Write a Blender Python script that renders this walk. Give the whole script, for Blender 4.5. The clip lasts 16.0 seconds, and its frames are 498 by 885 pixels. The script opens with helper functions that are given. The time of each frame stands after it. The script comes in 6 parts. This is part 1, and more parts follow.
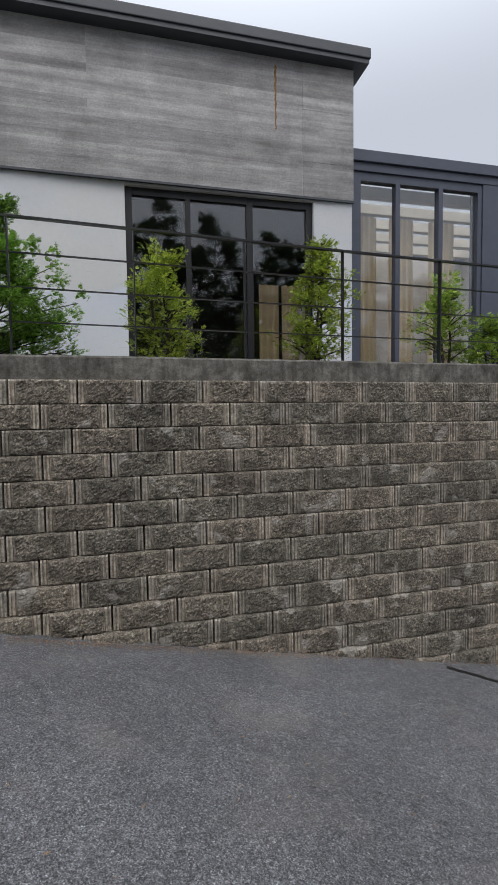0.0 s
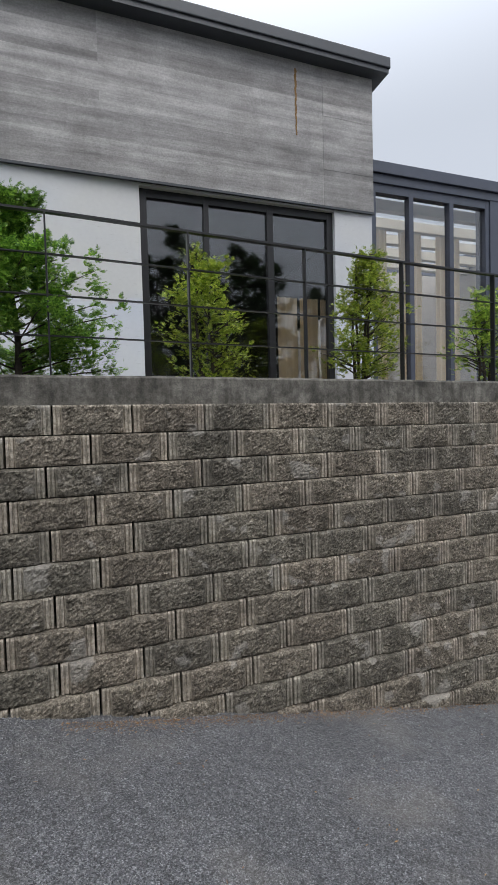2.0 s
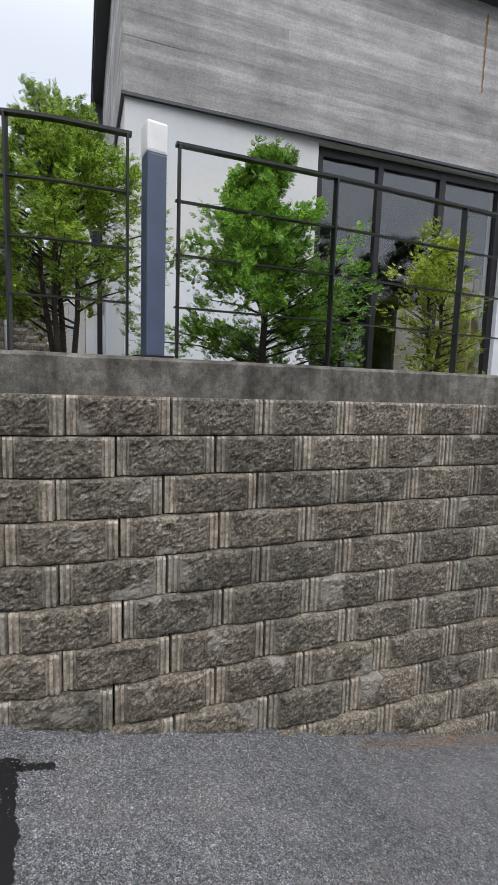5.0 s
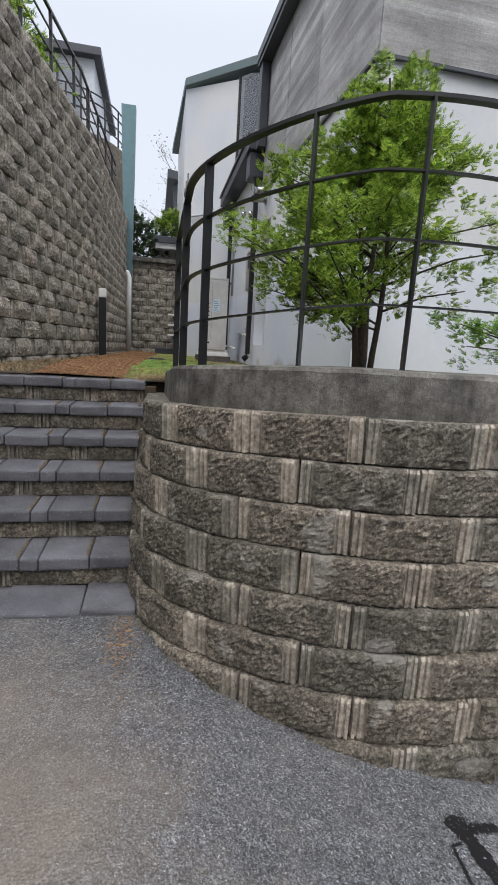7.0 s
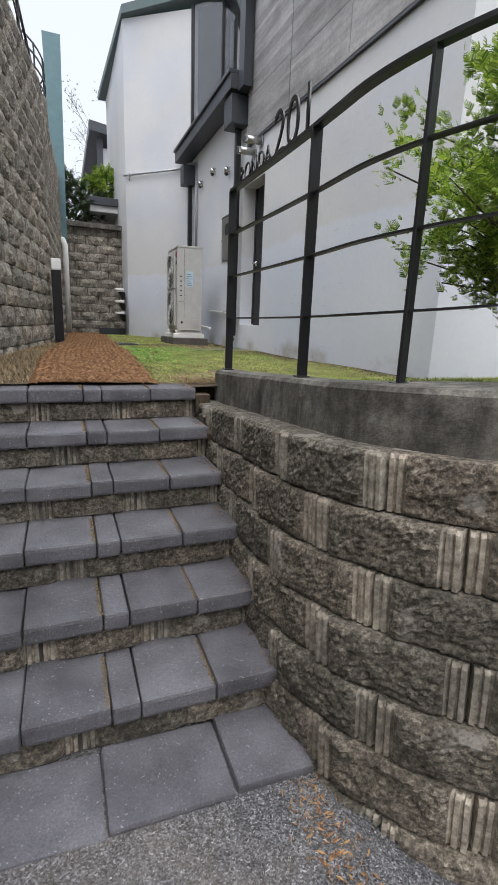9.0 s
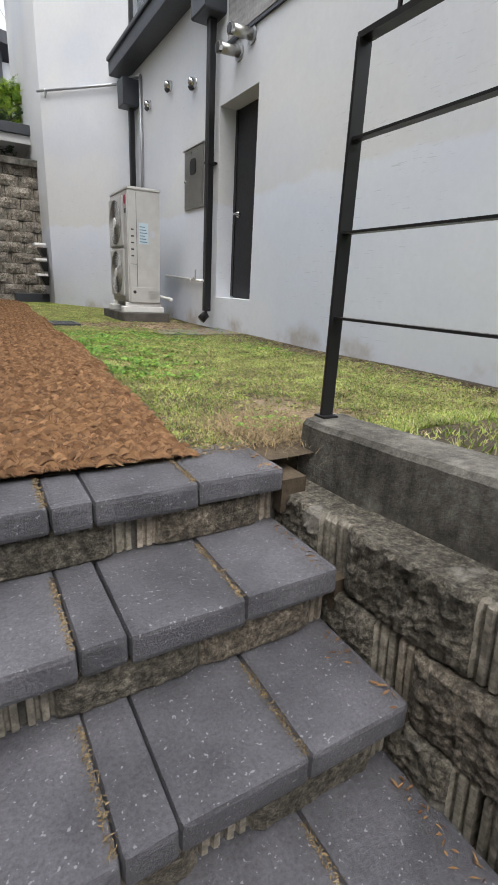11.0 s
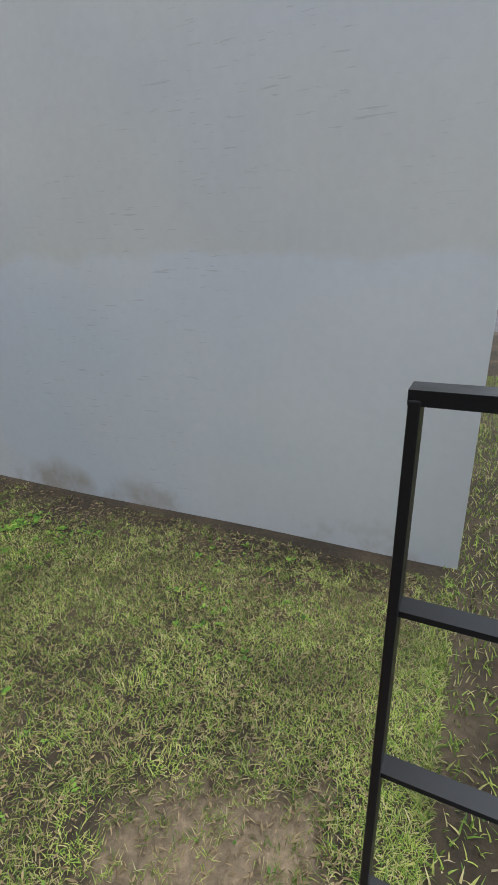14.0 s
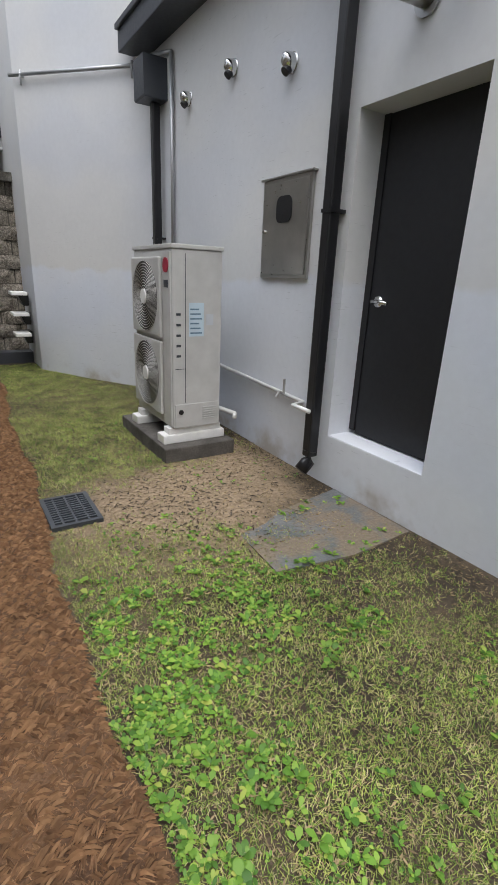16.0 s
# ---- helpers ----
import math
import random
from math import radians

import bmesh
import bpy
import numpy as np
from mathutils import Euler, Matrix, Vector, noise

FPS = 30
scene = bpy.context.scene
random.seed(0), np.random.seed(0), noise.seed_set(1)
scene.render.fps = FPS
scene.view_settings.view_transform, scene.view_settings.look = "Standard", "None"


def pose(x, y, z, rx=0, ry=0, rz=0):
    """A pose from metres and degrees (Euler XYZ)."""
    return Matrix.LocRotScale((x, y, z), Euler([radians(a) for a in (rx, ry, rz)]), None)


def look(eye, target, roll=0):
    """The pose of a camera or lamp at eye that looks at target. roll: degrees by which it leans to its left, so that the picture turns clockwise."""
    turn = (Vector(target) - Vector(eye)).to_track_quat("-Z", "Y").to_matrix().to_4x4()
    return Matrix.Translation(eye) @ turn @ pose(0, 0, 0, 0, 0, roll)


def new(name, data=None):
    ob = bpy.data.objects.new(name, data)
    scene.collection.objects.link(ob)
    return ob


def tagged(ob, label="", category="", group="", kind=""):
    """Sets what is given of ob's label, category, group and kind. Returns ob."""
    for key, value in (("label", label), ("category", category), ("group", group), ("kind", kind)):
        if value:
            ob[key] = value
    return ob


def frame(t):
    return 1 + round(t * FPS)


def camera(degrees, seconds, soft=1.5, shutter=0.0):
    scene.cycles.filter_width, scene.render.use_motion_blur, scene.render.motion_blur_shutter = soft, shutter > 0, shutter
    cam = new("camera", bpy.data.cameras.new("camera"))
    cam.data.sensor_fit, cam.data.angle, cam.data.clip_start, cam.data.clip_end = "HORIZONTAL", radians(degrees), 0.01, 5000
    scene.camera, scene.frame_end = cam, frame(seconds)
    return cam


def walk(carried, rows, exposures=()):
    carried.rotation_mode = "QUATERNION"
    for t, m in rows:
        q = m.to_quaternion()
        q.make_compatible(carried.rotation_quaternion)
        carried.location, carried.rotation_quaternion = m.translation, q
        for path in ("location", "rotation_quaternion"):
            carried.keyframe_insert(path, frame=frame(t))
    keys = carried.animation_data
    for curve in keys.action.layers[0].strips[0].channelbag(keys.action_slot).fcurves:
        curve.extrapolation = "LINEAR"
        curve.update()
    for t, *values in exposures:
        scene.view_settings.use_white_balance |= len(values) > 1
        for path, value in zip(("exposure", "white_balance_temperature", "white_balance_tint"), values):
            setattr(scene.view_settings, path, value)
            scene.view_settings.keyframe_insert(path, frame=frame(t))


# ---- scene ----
cam = camera(55.5, 16.0, soft=0.8)
PATH = [
    (0, (0.503, 0.064, 1.705), (0.959, 2.007, 1.581), -0.8),
    (0.5, (0.349, 0.236, 1.706), (0.807, 2.181, 1.608), -0.8),
    (1, (0.164, 0.452, 1.787), (0.695, 2.379, 1.709), -0.8),
    (1.5, (-0.1, 0.608, 1.839), (0.505, 2.513, 1.769), -1.3),
    (2, (-0.265, 0.785, 1.841), (0.379, 2.677, 1.762), -1.5),
    (2.5, (-0.409, 1.044, 1.873), (0.242, 2.933, 1.773), -1.2),
    (3, (-0.688, 1.258, 1.871), (-0.022, 3.138, 1.725), -0.7),
    (3.2, (-0.818, 1.315, 1.892), (-0.148, 3.192, 1.734), -0.9),
    (5.3, (-2.102, 1.696, 2.07), (-1.525, 3.595, 1.824), 3.2),
    (5.5, (-2.26, 1.757, 2.073), (-1.752, 3.674, 1.813), 3.1),
    (6, (-2.657, 1.927, 2.162), (-2.277, 3.867, 1.859), 3.1),
    (6.5, (-3.081, 2.059, 2.24), (-2.73, 3.997, 1.888), 3.6),
    (7, (-3.418, 2.279, 2.257), (-3.02, 4.2, 1.869), 3.4),
    (7.5, (-3.702, 2.554, 2.298), (-3.241, 4.455, 1.882), 2.6),
    (8, (-3.984, 2.815, 2.365), (-3.442, 4.691, 1.93), 2.4),
    (8.2, (-4.063, 2.957, 2.351), (-3.488, 4.822, 1.912), 2.0),
    (10.3, (-4.371, 4.737, 2.31), (-3.451, 6.418, 1.736), 3.9),
    (10.5, (-4.34, 4.941, 2.303), (-3.397, 6.603, 1.715), 3.6),
    (11, (-4.294, 5.383, 2.451), (-3.321, 7.016, 1.83), 2.9),
    (11.5, (-4.301, 5.693, 2.649), (-3.319, 7.328, 2.046), 2.4),
    (12, (-4.245, 5.951, 2.799), (-3.268, 7.6, 2.228), 2.0),
    (12.5, (-4.199, 6.184, 2.951), (-3.151, 7.782, 2.361), 1.4),
    (13, (-4.033, 6.34, 3.068), (-2.741, 7.752, 2.487), 0.7),
    (13.3, (-3.896, 6.43, 3.141), (-2.451, 7.674, 2.538), -0.2),
    (13.5, (-3.807, 6.476, 3.18), (-2.265, 7.604, 2.59), -0.4),
    (14, (-3.719, 6.599, 3.248), (-2.012, 7.411, 2.593), -0.7),
    (14.5, (-3.703, 6.91, 3.316), (-2.132, 7.943, 2.634), 0.4),
    (15, (-3.806, 7.38, 3.354), (-2.46, 8.677, 2.642), 2.1),
    (15.5, (-3.851, 7.842, 3.321), (-2.719, 9.334, 2.621), 2.6),
    (16, (-3.855, 8.314, 3.33), (-2.835, 9.904, 2.672), 2.5),
]
EXPOSURES = [(0, 0.22, 6500, 10), (2, 0.37, 6470, 9), (2.5, 0.37, 6460, 8), (3.0, 0.56, 6450, 8), (3.2, 0.58, 6450, 8), (5.5, 0.7, 6500, 10), (8.2, 0.74, 6500, 10), (10.4, 1.27, 6750, 10), (11.5, 0.96, 6750, 9), (12, 0.7, 6750, 9), (13.5, 0.55, 6350, 6), (14, 0.48, 6350, 6), (14.5, 0.2, 6400, 7), (15, 0.6, 6500, 11), (15.5, 0.95, 6600, 10), (16, 0.85, 6600, 10)]
walk(cam, [(t, look(eye, target, roll)) for t, eye, target, roll in PATH], EXPOSURES)
scene.cycles.max_bounces = 6

# ---- sky and sun: an overcast afternoon ----
world = bpy.data.worlds.new("world")
scene.world = world
world.use_nodes = True
wn = world.node_tree.nodes
sky = wn.new("ShaderNodeTexSky")
sky.sky_type = "NISHITA"
sky.sun_disc = False
sky.sun_elevation, sky.sun_rotation = radians(55), radians(200)
sky.air_density, sky.dust_density, sky.ozone_density = 1.0, 6.0, 1.0
up = wn.new("ShaderNodeSeparateXYZ")      # an even cloud layer, brightest overhead
world.node_tree.links.new(wn.new("ShaderNodeTexCoord").outputs["Generated"], up.inputs[0])
rise = wn.new("ShaderNodeMapRange")
rise.inputs[3].default_value, rise.inputs[4].default_value = 0.56, 2.0
rise.inputs[1].default_value, rise.interpolation_type = 0.48, "SMOOTHSTEP"
world.node_tree.links.new(up.outputs["Z"], rise.inputs[0])
veil = wn.new("ShaderNodeMix")
veil.data_type, veil.blend_type = "RGBA", "MULTIPLY"
veil.inputs[0].default_value = 1.0
veil.inputs[6].default_value = (7.9, 8.4, 9.4, 1)
world.node_tree.links.new(rise.outputs[0], veil.inputs[7])
cloud = wn.new("ShaderNodeMix")
cloud.data_type = "RGBA"
cloud.inputs[0].default_value = 0.88
world.node_tree.links.new(sky.outputs[0], cloud.inputs[6])
world.node_tree.links.new(veil.outputs[2], cloud.inputs[7])
world.node_tree.links.new(cloud.outputs[2], wn["Background"].inputs[0])
wn["Background"].inputs[1].default_value = 0.12
sun = new("sun", bpy.data.lights.new("sun", "SUN"))
sun.data.energy, sun.data.angle, sun.data.color = 1.4, radians(60), (1.0, 0.97, 0.93)
sun.matrix_world = look((0.5, -5, 12), (0, 0, 0))


# ---- materials ----
def material(name, rough=0.8, metal=0.0):
    m = bpy.data.materials.new(name)
    m.use_nodes = True
    b = m.node_tree.nodes["Principled BSDF"]
    b.inputs["Roughness"].default_value = rough
    b.inputs["Metallic"].default_value = metal
    return m, m.node_tree.nodes, m.node_tree.links, b


def noise_node(nodes, links, scale, detail=4.0, vector=None, stretch=None, rough=0.55):
    n = nodes.new("ShaderNodeTexNoise")
    n.inputs["Scale"].default_value = scale
    n.inputs["Detail"].default_value = detail
    n.inputs["Roughness"].default_value = rough
    if vector is None:
        vector = nodes.new("ShaderNodeNewGeometry").outputs["Position"]
    if stretch:
        k = nodes.new("ShaderNodeVectorMath")
        k.operation = "MULTIPLY"
        k.inputs[1].default_value = stretch
        links.new(vector, k.inputs[0])
        vector = k.outputs[0]
    links.new(vector, n.inputs["Vector"])
    return n.outputs["Fac"]


def ramp(nodes, links, fac, stops):
    r = nodes.new("ShaderNodeValToRGB")
    e = r.color_ramp.elements
    while len(e) < len(stops):
        e.new(0.5)
    for el, (p, c) in zip(e, stops):
        el.position, el.color = p, (*c, 1)
    links.new(fac, r.inputs[0])
    return r.outputs[0]


def mix(nodes, links, a, b, fac, mode="MIX"):
    n = nodes.new("ShaderNodeMix")
    n.data_type, n.blend_type = "RGBA", mode
    for sock, v in ((n.inputs[0], fac), (n.inputs[6], a), (n.inputs[7], b)):
        if isinstance(v, (int, float)):
            sock.default_value = v
        elif isinstance(v, tuple):
            sock.default_value = (*v, 1)
        else:
            links.new(v, sock)
    return n.outputs[2]


def bump(nodes, links, b, height, strength, distance):
    n = nodes.new("ShaderNodeBump")
    n.inputs["Strength"].default_value, n.inputs["Distance"].default_value = strength, distance
    links.new(height, n.inputs["Height"])
    links.new(n.outputs[0], b.inputs["Normal"])


def map_range(nodes, links, value, lo, hi):
    n = nodes.new("ShaderNodeMapRange")
    n.inputs[1].default_value, n.inputs[2].default_value = lo, hi
    links.new(value, n.inputs[0])
    return n.outputs[0]


def grainy(name, dark, light, big=1.2, fine=60.0, rough=0.85, metal=0.0, relief=0.004, strength=0.6, vary=0.0, stretch=None):
    """A surface with large stains and a fine grain."""
    m, nodes, links, b = material(name, rough, metal)
    a = noise_node(nodes, links, big, 5, stretch=stretch)
    f = noise_node(nodes, links, fine, 6)
    c = ramp(nodes, links, a, ((0.3, dark), (0.7, light)))
    g = ramp(nodes, links, f, ((0.25, (0.55,) * 3), (0.75, (1.35,) * 3)))
    c = mix(nodes, links, c, g, 0.8, "MULTIPLY")
    if vary:
        o = nodes.new("ShaderNodeObjectInfo").outputs["Random"]
        v = ramp(nodes, links, o, ((0.0, (1 - vary,) * 3), (1.0, (1 + vary,) * 3)))
        c = mix(nodes, links, c, v, 1.0, "MULTIPLY")
    links.new(c, b.inputs["Base Color"])
    bump(nodes, links, b, f, strength, relief)
    return m


def asphalt_material():
    m, nodes, links, b = material("asphalt", 0.82)
    pos = nodes.new("ShaderNodeNewGeometry").outputs["Position"]
    v = nodes.new("ShaderNodeTexVoronoi")
    v.inputs["Scale"].default_value = 210
    links.new(pos, v.inputs["Vector"])
    chips = nodes.new("ShaderNodeSeparateColor")
    links.new(v.outputs["Color"], chips.inputs[0])
    c = ramp(nodes, links, chips.outputs[0], ((0.0, (0.02, 0.02, 0.022)), (0.45, (0.075, 0.076, 0.081)), (0.85, (0.135, 0.136, 0.142)), (1.0, (0.22, 0.22, 0.222))))
    big = nodes.new("ShaderNodeTexVoronoi")
    big.inputs["Scale"].default_value = 95
    links.new(pos, big.inputs["Vector"])
    stone = nodes.new("ShaderNodeSeparateColor")
    links.new(big.outputs["Color"], stone.inputs[0])
    c = mix(nodes, links, c, ramp(nodes, links, stone.outputs[1], ((0.0, (0.62,) * 3), (0.5, (0.95,) * 3), (0.9, (1.2,) * 3), (1.0, (1.7,) * 3))), 1.0, "MULTIPLY")
    ruts = ramp(nodes, links, noise_node(nodes, links, 14, 5, rough=0.7), ((0.3, (0.72,) * 3), (0.7, (1.25,) * 3)))
    c = mix(nodes, links, c, ruts, 1.0, "MULTIPLY")
    stain = ramp(nodes, links, noise_node(nodes, links, 0.7, 5), ((0.3, (0.78,) * 3), (0.7, (1.2,) * 3)))
    c = mix(nodes, links, c, stain, 1.0, "MULTIPLY")
    dust = ramp(nodes, links, noise_node(nodes, links, 1.1, 6), ((0.52, (0,) * 3), (0.72, (0.4,) * 3)))
    c = mix(nodes, links, c, (0.17, 0.155, 0.135), dust)
    far = nodes.new("ShaderNodeVectorMath")      # trodden earth before the stairs
    far.operation = "DISTANCE"
    far.inputs[1].default_value = (-4.5, 3.4, 0.8)
    links.new(pos, far.inputs[0])
    ragged = nodes.new("ShaderNodeMath")
    ragged.operation = "MULTIPLY_ADD"
    ragged.inputs[1].default_value = 1.6
    links.new(noise_node(nodes, links, 2.6, 6, rough=0.7), ragged.inputs[0])
    links.new(far.outputs["Value"], ragged.inputs[2])
    earth = ramp(nodes, links, map_range(nodes, links, ragged.outputs[0], 1.2, 2.6), ((0.1, (0.6,) * 3), (0.8, (0,) * 3)))
    c = mix(nodes, links, c, (0.19, 0.155, 0.12), earth)
    links.new(c, b.inputs["Base Color"])
    bump(nodes, links, b, big.outputs["Distance"], 1.0, 0.007)
    return m


def board_concrete_material():
    """Concrete cast against boards: each board course and each panel a little different, with streaks and cloudy stains."""
    m, nodes, links, b = material("board_marked_concrete", 0.85)
    pos = nodes.new("ShaderNodeNewGeometry").outputs["Position"]
    snap = nodes.new("ShaderNodeVectorMath")
    snap.operation = "SNAP"
    snap.inputs[1].default_value = (90.0, 90.0, 0.105)
    links.new(pos, snap.inputs[0])
    wn2 = nodes.new("ShaderNodeTexWhiteNoise")
    links.new(snap.outputs[0], wn2.inputs["Vector"])
    boards = noise_node(nodes, links, 1.0, 3, stretch=(0.9, 0.9, 11.0))
    grain = noise_node(nodes, links, 1.0, 6, stretch=(5.0, 5.0, 60.0), rough=0.75)
    cloud = noise_node(nodes, links, 1.6, 6, rough=0.65)
    pits = noise_node(nodes, links, 38, 5, rough=0.7)
    c = ramp(nodes, links, boards, ((0.3, (0.26, 0.255, 0.255)), (0.5, (0.36, 0.353, 0.351)), (0.72, (0.47, 0.463, 0.458))))
    c = mix(nodes, links, c, ramp(nodes, links, wn2.outputs["Value"], ((0.0, (0.76,) * 3), (1.0, (1.14,) * 3))), 1.0, "MULTIPLY")
    c = mix(nodes, links, c, ramp(nodes, links, grain, ((0.25, (0.78,) * 3), (0.75, (1.18,) * 3))), 0.6, "MULTIPLY")
    c = mix(nodes, links, c, ramp(nodes, links, cloud, ((0.3, (0.70, 0.69, 0.68)), (0.7, (1.2,) * 3))), 1.0, "MULTIPLY")
    c = mix(nodes, links, c, ramp(nodes, links, pits, ((0.3, (0.8,) * 3), (0.7, (1.15,) * 3))), 1.0, "MULTIPLY")
    own = ramp(nodes, links, nodes.new("ShaderNodeObjectInfo").outputs["Random"], ((0.0, (0.86,) * 3), (1.0, (1.2, 1.19, 1.18))))
    c = mix(nodes, links, c, own, 1.0, "MULTIPLY")
    links.new(c, b.inputs["Base Color"])
    bump(nodes, links, b, grain, 0.5, 0.008)
    return m


def stucco_material():
    m, nodes, links, b = material("white_stucco", 0.9)
    c = ramp(nodes, links, noise_node(nodes, links, 0.8, 5), ((0.3, (0.585, 0.595, 0.615)), (0.7, (0.655, 0.66, 0.67))))
    fine = noise_node(nodes, links, 22, 6)
    c = mix(nodes, links, c, ramp(nodes, links, fine, ((0.2, (0.97,) * 3), (0.8, (1.03,) * 3))), 1.0, "MULTIPLY")
    scratch = noise_node(nodes, links, 1.0, 3, stretch=(7.0, 7.0, 95.0))
    where = noise_node(nodes, links, 0.45, 3)
    few = ramp(nodes, links, where, ((0.46, (0,) * 3), (0.56, (1,) * 3)))
    s = mix(nodes, links, ramp(nodes, links, scratch, ((0.66, (0,) * 3), (0.685, (0.3,) * 3))), few, 1.0, "MULTIPLY")
    c = mix(nodes, links, c, (0.30, 0.30, 0.31), s)
    tone = noise_node(nodes, links, 0.5, 2, stretch=(1, 1, 1.6))
    c = mix(nodes, links, c, ramp(nodes, links, tone, ((0.4, (0.94, 0.96, 1.0)), (0.55, (1.0, 0.997, 0.985)))), 1.0, "MULTIPLY")
    geo = nodes.new("ShaderNodeSeparateXYZ")
    links.new(nodes.new("ShaderNodeNewGeometry").outputs["Position"], geo.inputs[0])
    wob = nodes.new("ShaderNodeMath")
    wob.operation = "MULTIPLY_ADD"
    wob.inputs[1].default_value = 0.25
    links.new(noise_node(nodes, links, 2.5, 3), wob.inputs[0])
    links.new(geo.outputs["Z"], wob.inputs[2])
    coat = ramp(nodes, links, map_range(nodes, links, wob.outputs[0], 3.02, 4.02), ((0.42, (1.04, 1.07, 1.13)), (0.47, (1.0, 0.995, 0.98))))
    c = mix(nodes, links, c, coat, 1.0, "MULTIPLY")
    low = ramp(nodes, links, map_range(nodes, links, wob.outputs[0], 2.0, 2.6), ((0.28, (1,) * 3), (0.5, (0,) * 3)))      # splashed earth, here and there
    some = ramp(nodes, links, noise_node(nodes, links, 1.3, 5, rough=0.65), ((0.52, (0,) * 3), (0.66, (0.65,) * 3)))
    c = mix(nodes, links, c, (0.33, 0.28, 0.22), mix(nodes, links, low, some, 1.0, "MULTIPLY"))
    links.new(c, b.inputs["Base Color"])
    bump(nodes, links, b, fine, 0.06, 0.004)
    return m


def split_block_material(name, dark, mid, light, relief, coarse, chips=0.8):
    """Broken concrete: coarse light and dark grit, stains, pale lime chips; some blocks ruddy, some greenish."""
    m, nodes, links, b = material(name, 0.92)
    f = noise_node(nodes, links, coarse, 7, rough=0.78)
    g = noise_node(nodes, links, 30, 4)
    a = noise_node(nodes, links, 2.6, 5)
    c = ramp(nodes, links, f, ((0.36, dark), (0.5, mid), (0.66, light)))
    c = mix(nodes, links, c, ramp(nodes, links, g, ((0.34, (0.62,) * 3), (0.66, (1.3,) * 3))), 0.9, "MULTIPLY")
    moss = ramp(nodes, links, noise_node(nodes, links, 9.0, 6, rough=0.65), ((0.42, (1,) * 3), (0.62, (0.52, 0.52, 0.5))))
    c = mix(nodes, links, c, moss, 0.8, "MULTIPLY")
    st = ramp(nodes, links, a, ((0.3, (0.72, 0.70, 0.68)), (0.7, (1.25, 1.22, 1.18))))
    c = mix(nodes, links, c, st, 1.0, "MULTIPLY")
    o = nodes.new("ShaderNodeObjectInfo").outputs["Random"]
    v = ramp(nodes, links, o, ((0.0, (0.80, 0.79, 0.76)), (0.35, (0.97, 0.97, 0.93)), (0.7, (1.08, 1.02, 0.96)), (1.0, (1.17, 1.13, 1.07))))
    c = mix(nodes, links, c, v, 1.0, "MULTIPLY")
    w = ramp(nodes, links, noise_node(nodes, links, 4.2, 5, rough=0.5), ((0.61, (0,) * 3), (0.635, (chips,) * 3)))
    c = mix(nodes, links, c, (0.42, 0.395, 0.355), w)
    links.new(c, b.inputs["Base Color"])
    bump(nodes, links, b, f, 1.0, relief)
    return m


def near_spot(nodes, links, at, ragged, lo, hi):
    """One at a place, nothing away from it, with a ragged edge."""
    d = nodes.new("ShaderNodeVectorMath")
    d.operation = "DISTANCE"
    d.inputs[1].default_value = at
    links.new(nodes.new("ShaderNodeNewGeometry").outputs["Position"], d.inputs[0])
    r = nodes.new("ShaderNodeMath")
    r.operation = "ADD"
    links.new(d.outputs["Value"], r.inputs[0])
    links.new(ragged, r.inputs[1])
    return ramp(nodes, links, map_range(nodes, links, r.outputs[0], lo, hi), ((0.0, (0.9,) * 3), (1.0, (0,) * 3)))


def ground_material():
    """Dark soil under the grass, with worn tan earth by the door and by the stairs' head."""
    m, nodes, links, b = material("soil", 0.95)
    a = noise_node(nodes, links, 1.6, 6)
    f = noise_node(nodes, links, 45, 7, rough=0.7)
    c = ramp(nodes, links, a, ((0.30, (0.026, 0.019, 0.012)), (0.5, (0.055, 0.04, 0.025)), (0.72, (0.125, 0.092, 0.058))))
    edge = noise_node(nodes, links, 3.2, 6, rough=0.7)
    for at, lo, hi in (((-2.75, 10.75, 1.97), 0.85, 1.45), ((-3.13, 7.0, 1.95), 0.55, 0.8), ((-2.1, 11.2, 1.97), 0.7, 1.2)):
        c = mix(nodes, links, c, (0.33, 0.245, 0.16), near_spot(nodes, links, at, edge, lo, hi))
    c = mix(nodes, links, c, ramp(nodes, links, f, ((0.25, (0.55,) * 3), (0.75, (1.4,) * 3))), 1.0, "MULTIPLY")
    links.new(c, b.inputs["Base Color"])
    bump(nodes, links, b, f, 0.8, 0.012)
    return m


def island_material(name, stops, rough=0.7, thin=0.0, patch_size=1.7, patch_depth=0.25):
    """Leaves or blades whose colour differs from one to the next."""
    m, nodes, links, b = material(name, rough)
    r = nodes.new("ShaderNodeNewGeometry").outputs["Random Per Island"]
    c = ramp(nodes, links, r, stops)
    patch = ramp(nodes, links, noise_node(nodes, links, patch_size, 3), ((0.35, (1 - patch_depth,) * 3), (0.65, (1 + patch_depth,) * 3)))
    c = mix(nodes, links, c, patch, 1.0, "MULTIPLY")
    links.new(c, b.inputs["Base Color"])
    if thin:
        out = nodes["Material Output"]
        t = nodes.new("ShaderNodeBsdfTranslucent")
        links.new(c, t.inputs[0])
        ms = nodes.new("ShaderNodeMixShader")
        ms.inputs[0].default_value = thin
        links.new(b.outputs[0], ms.inputs[1])
        links.new(t.outputs[0], ms.inputs[2])
        links.new(ms.outputs[0], out.inputs[0])
    return m


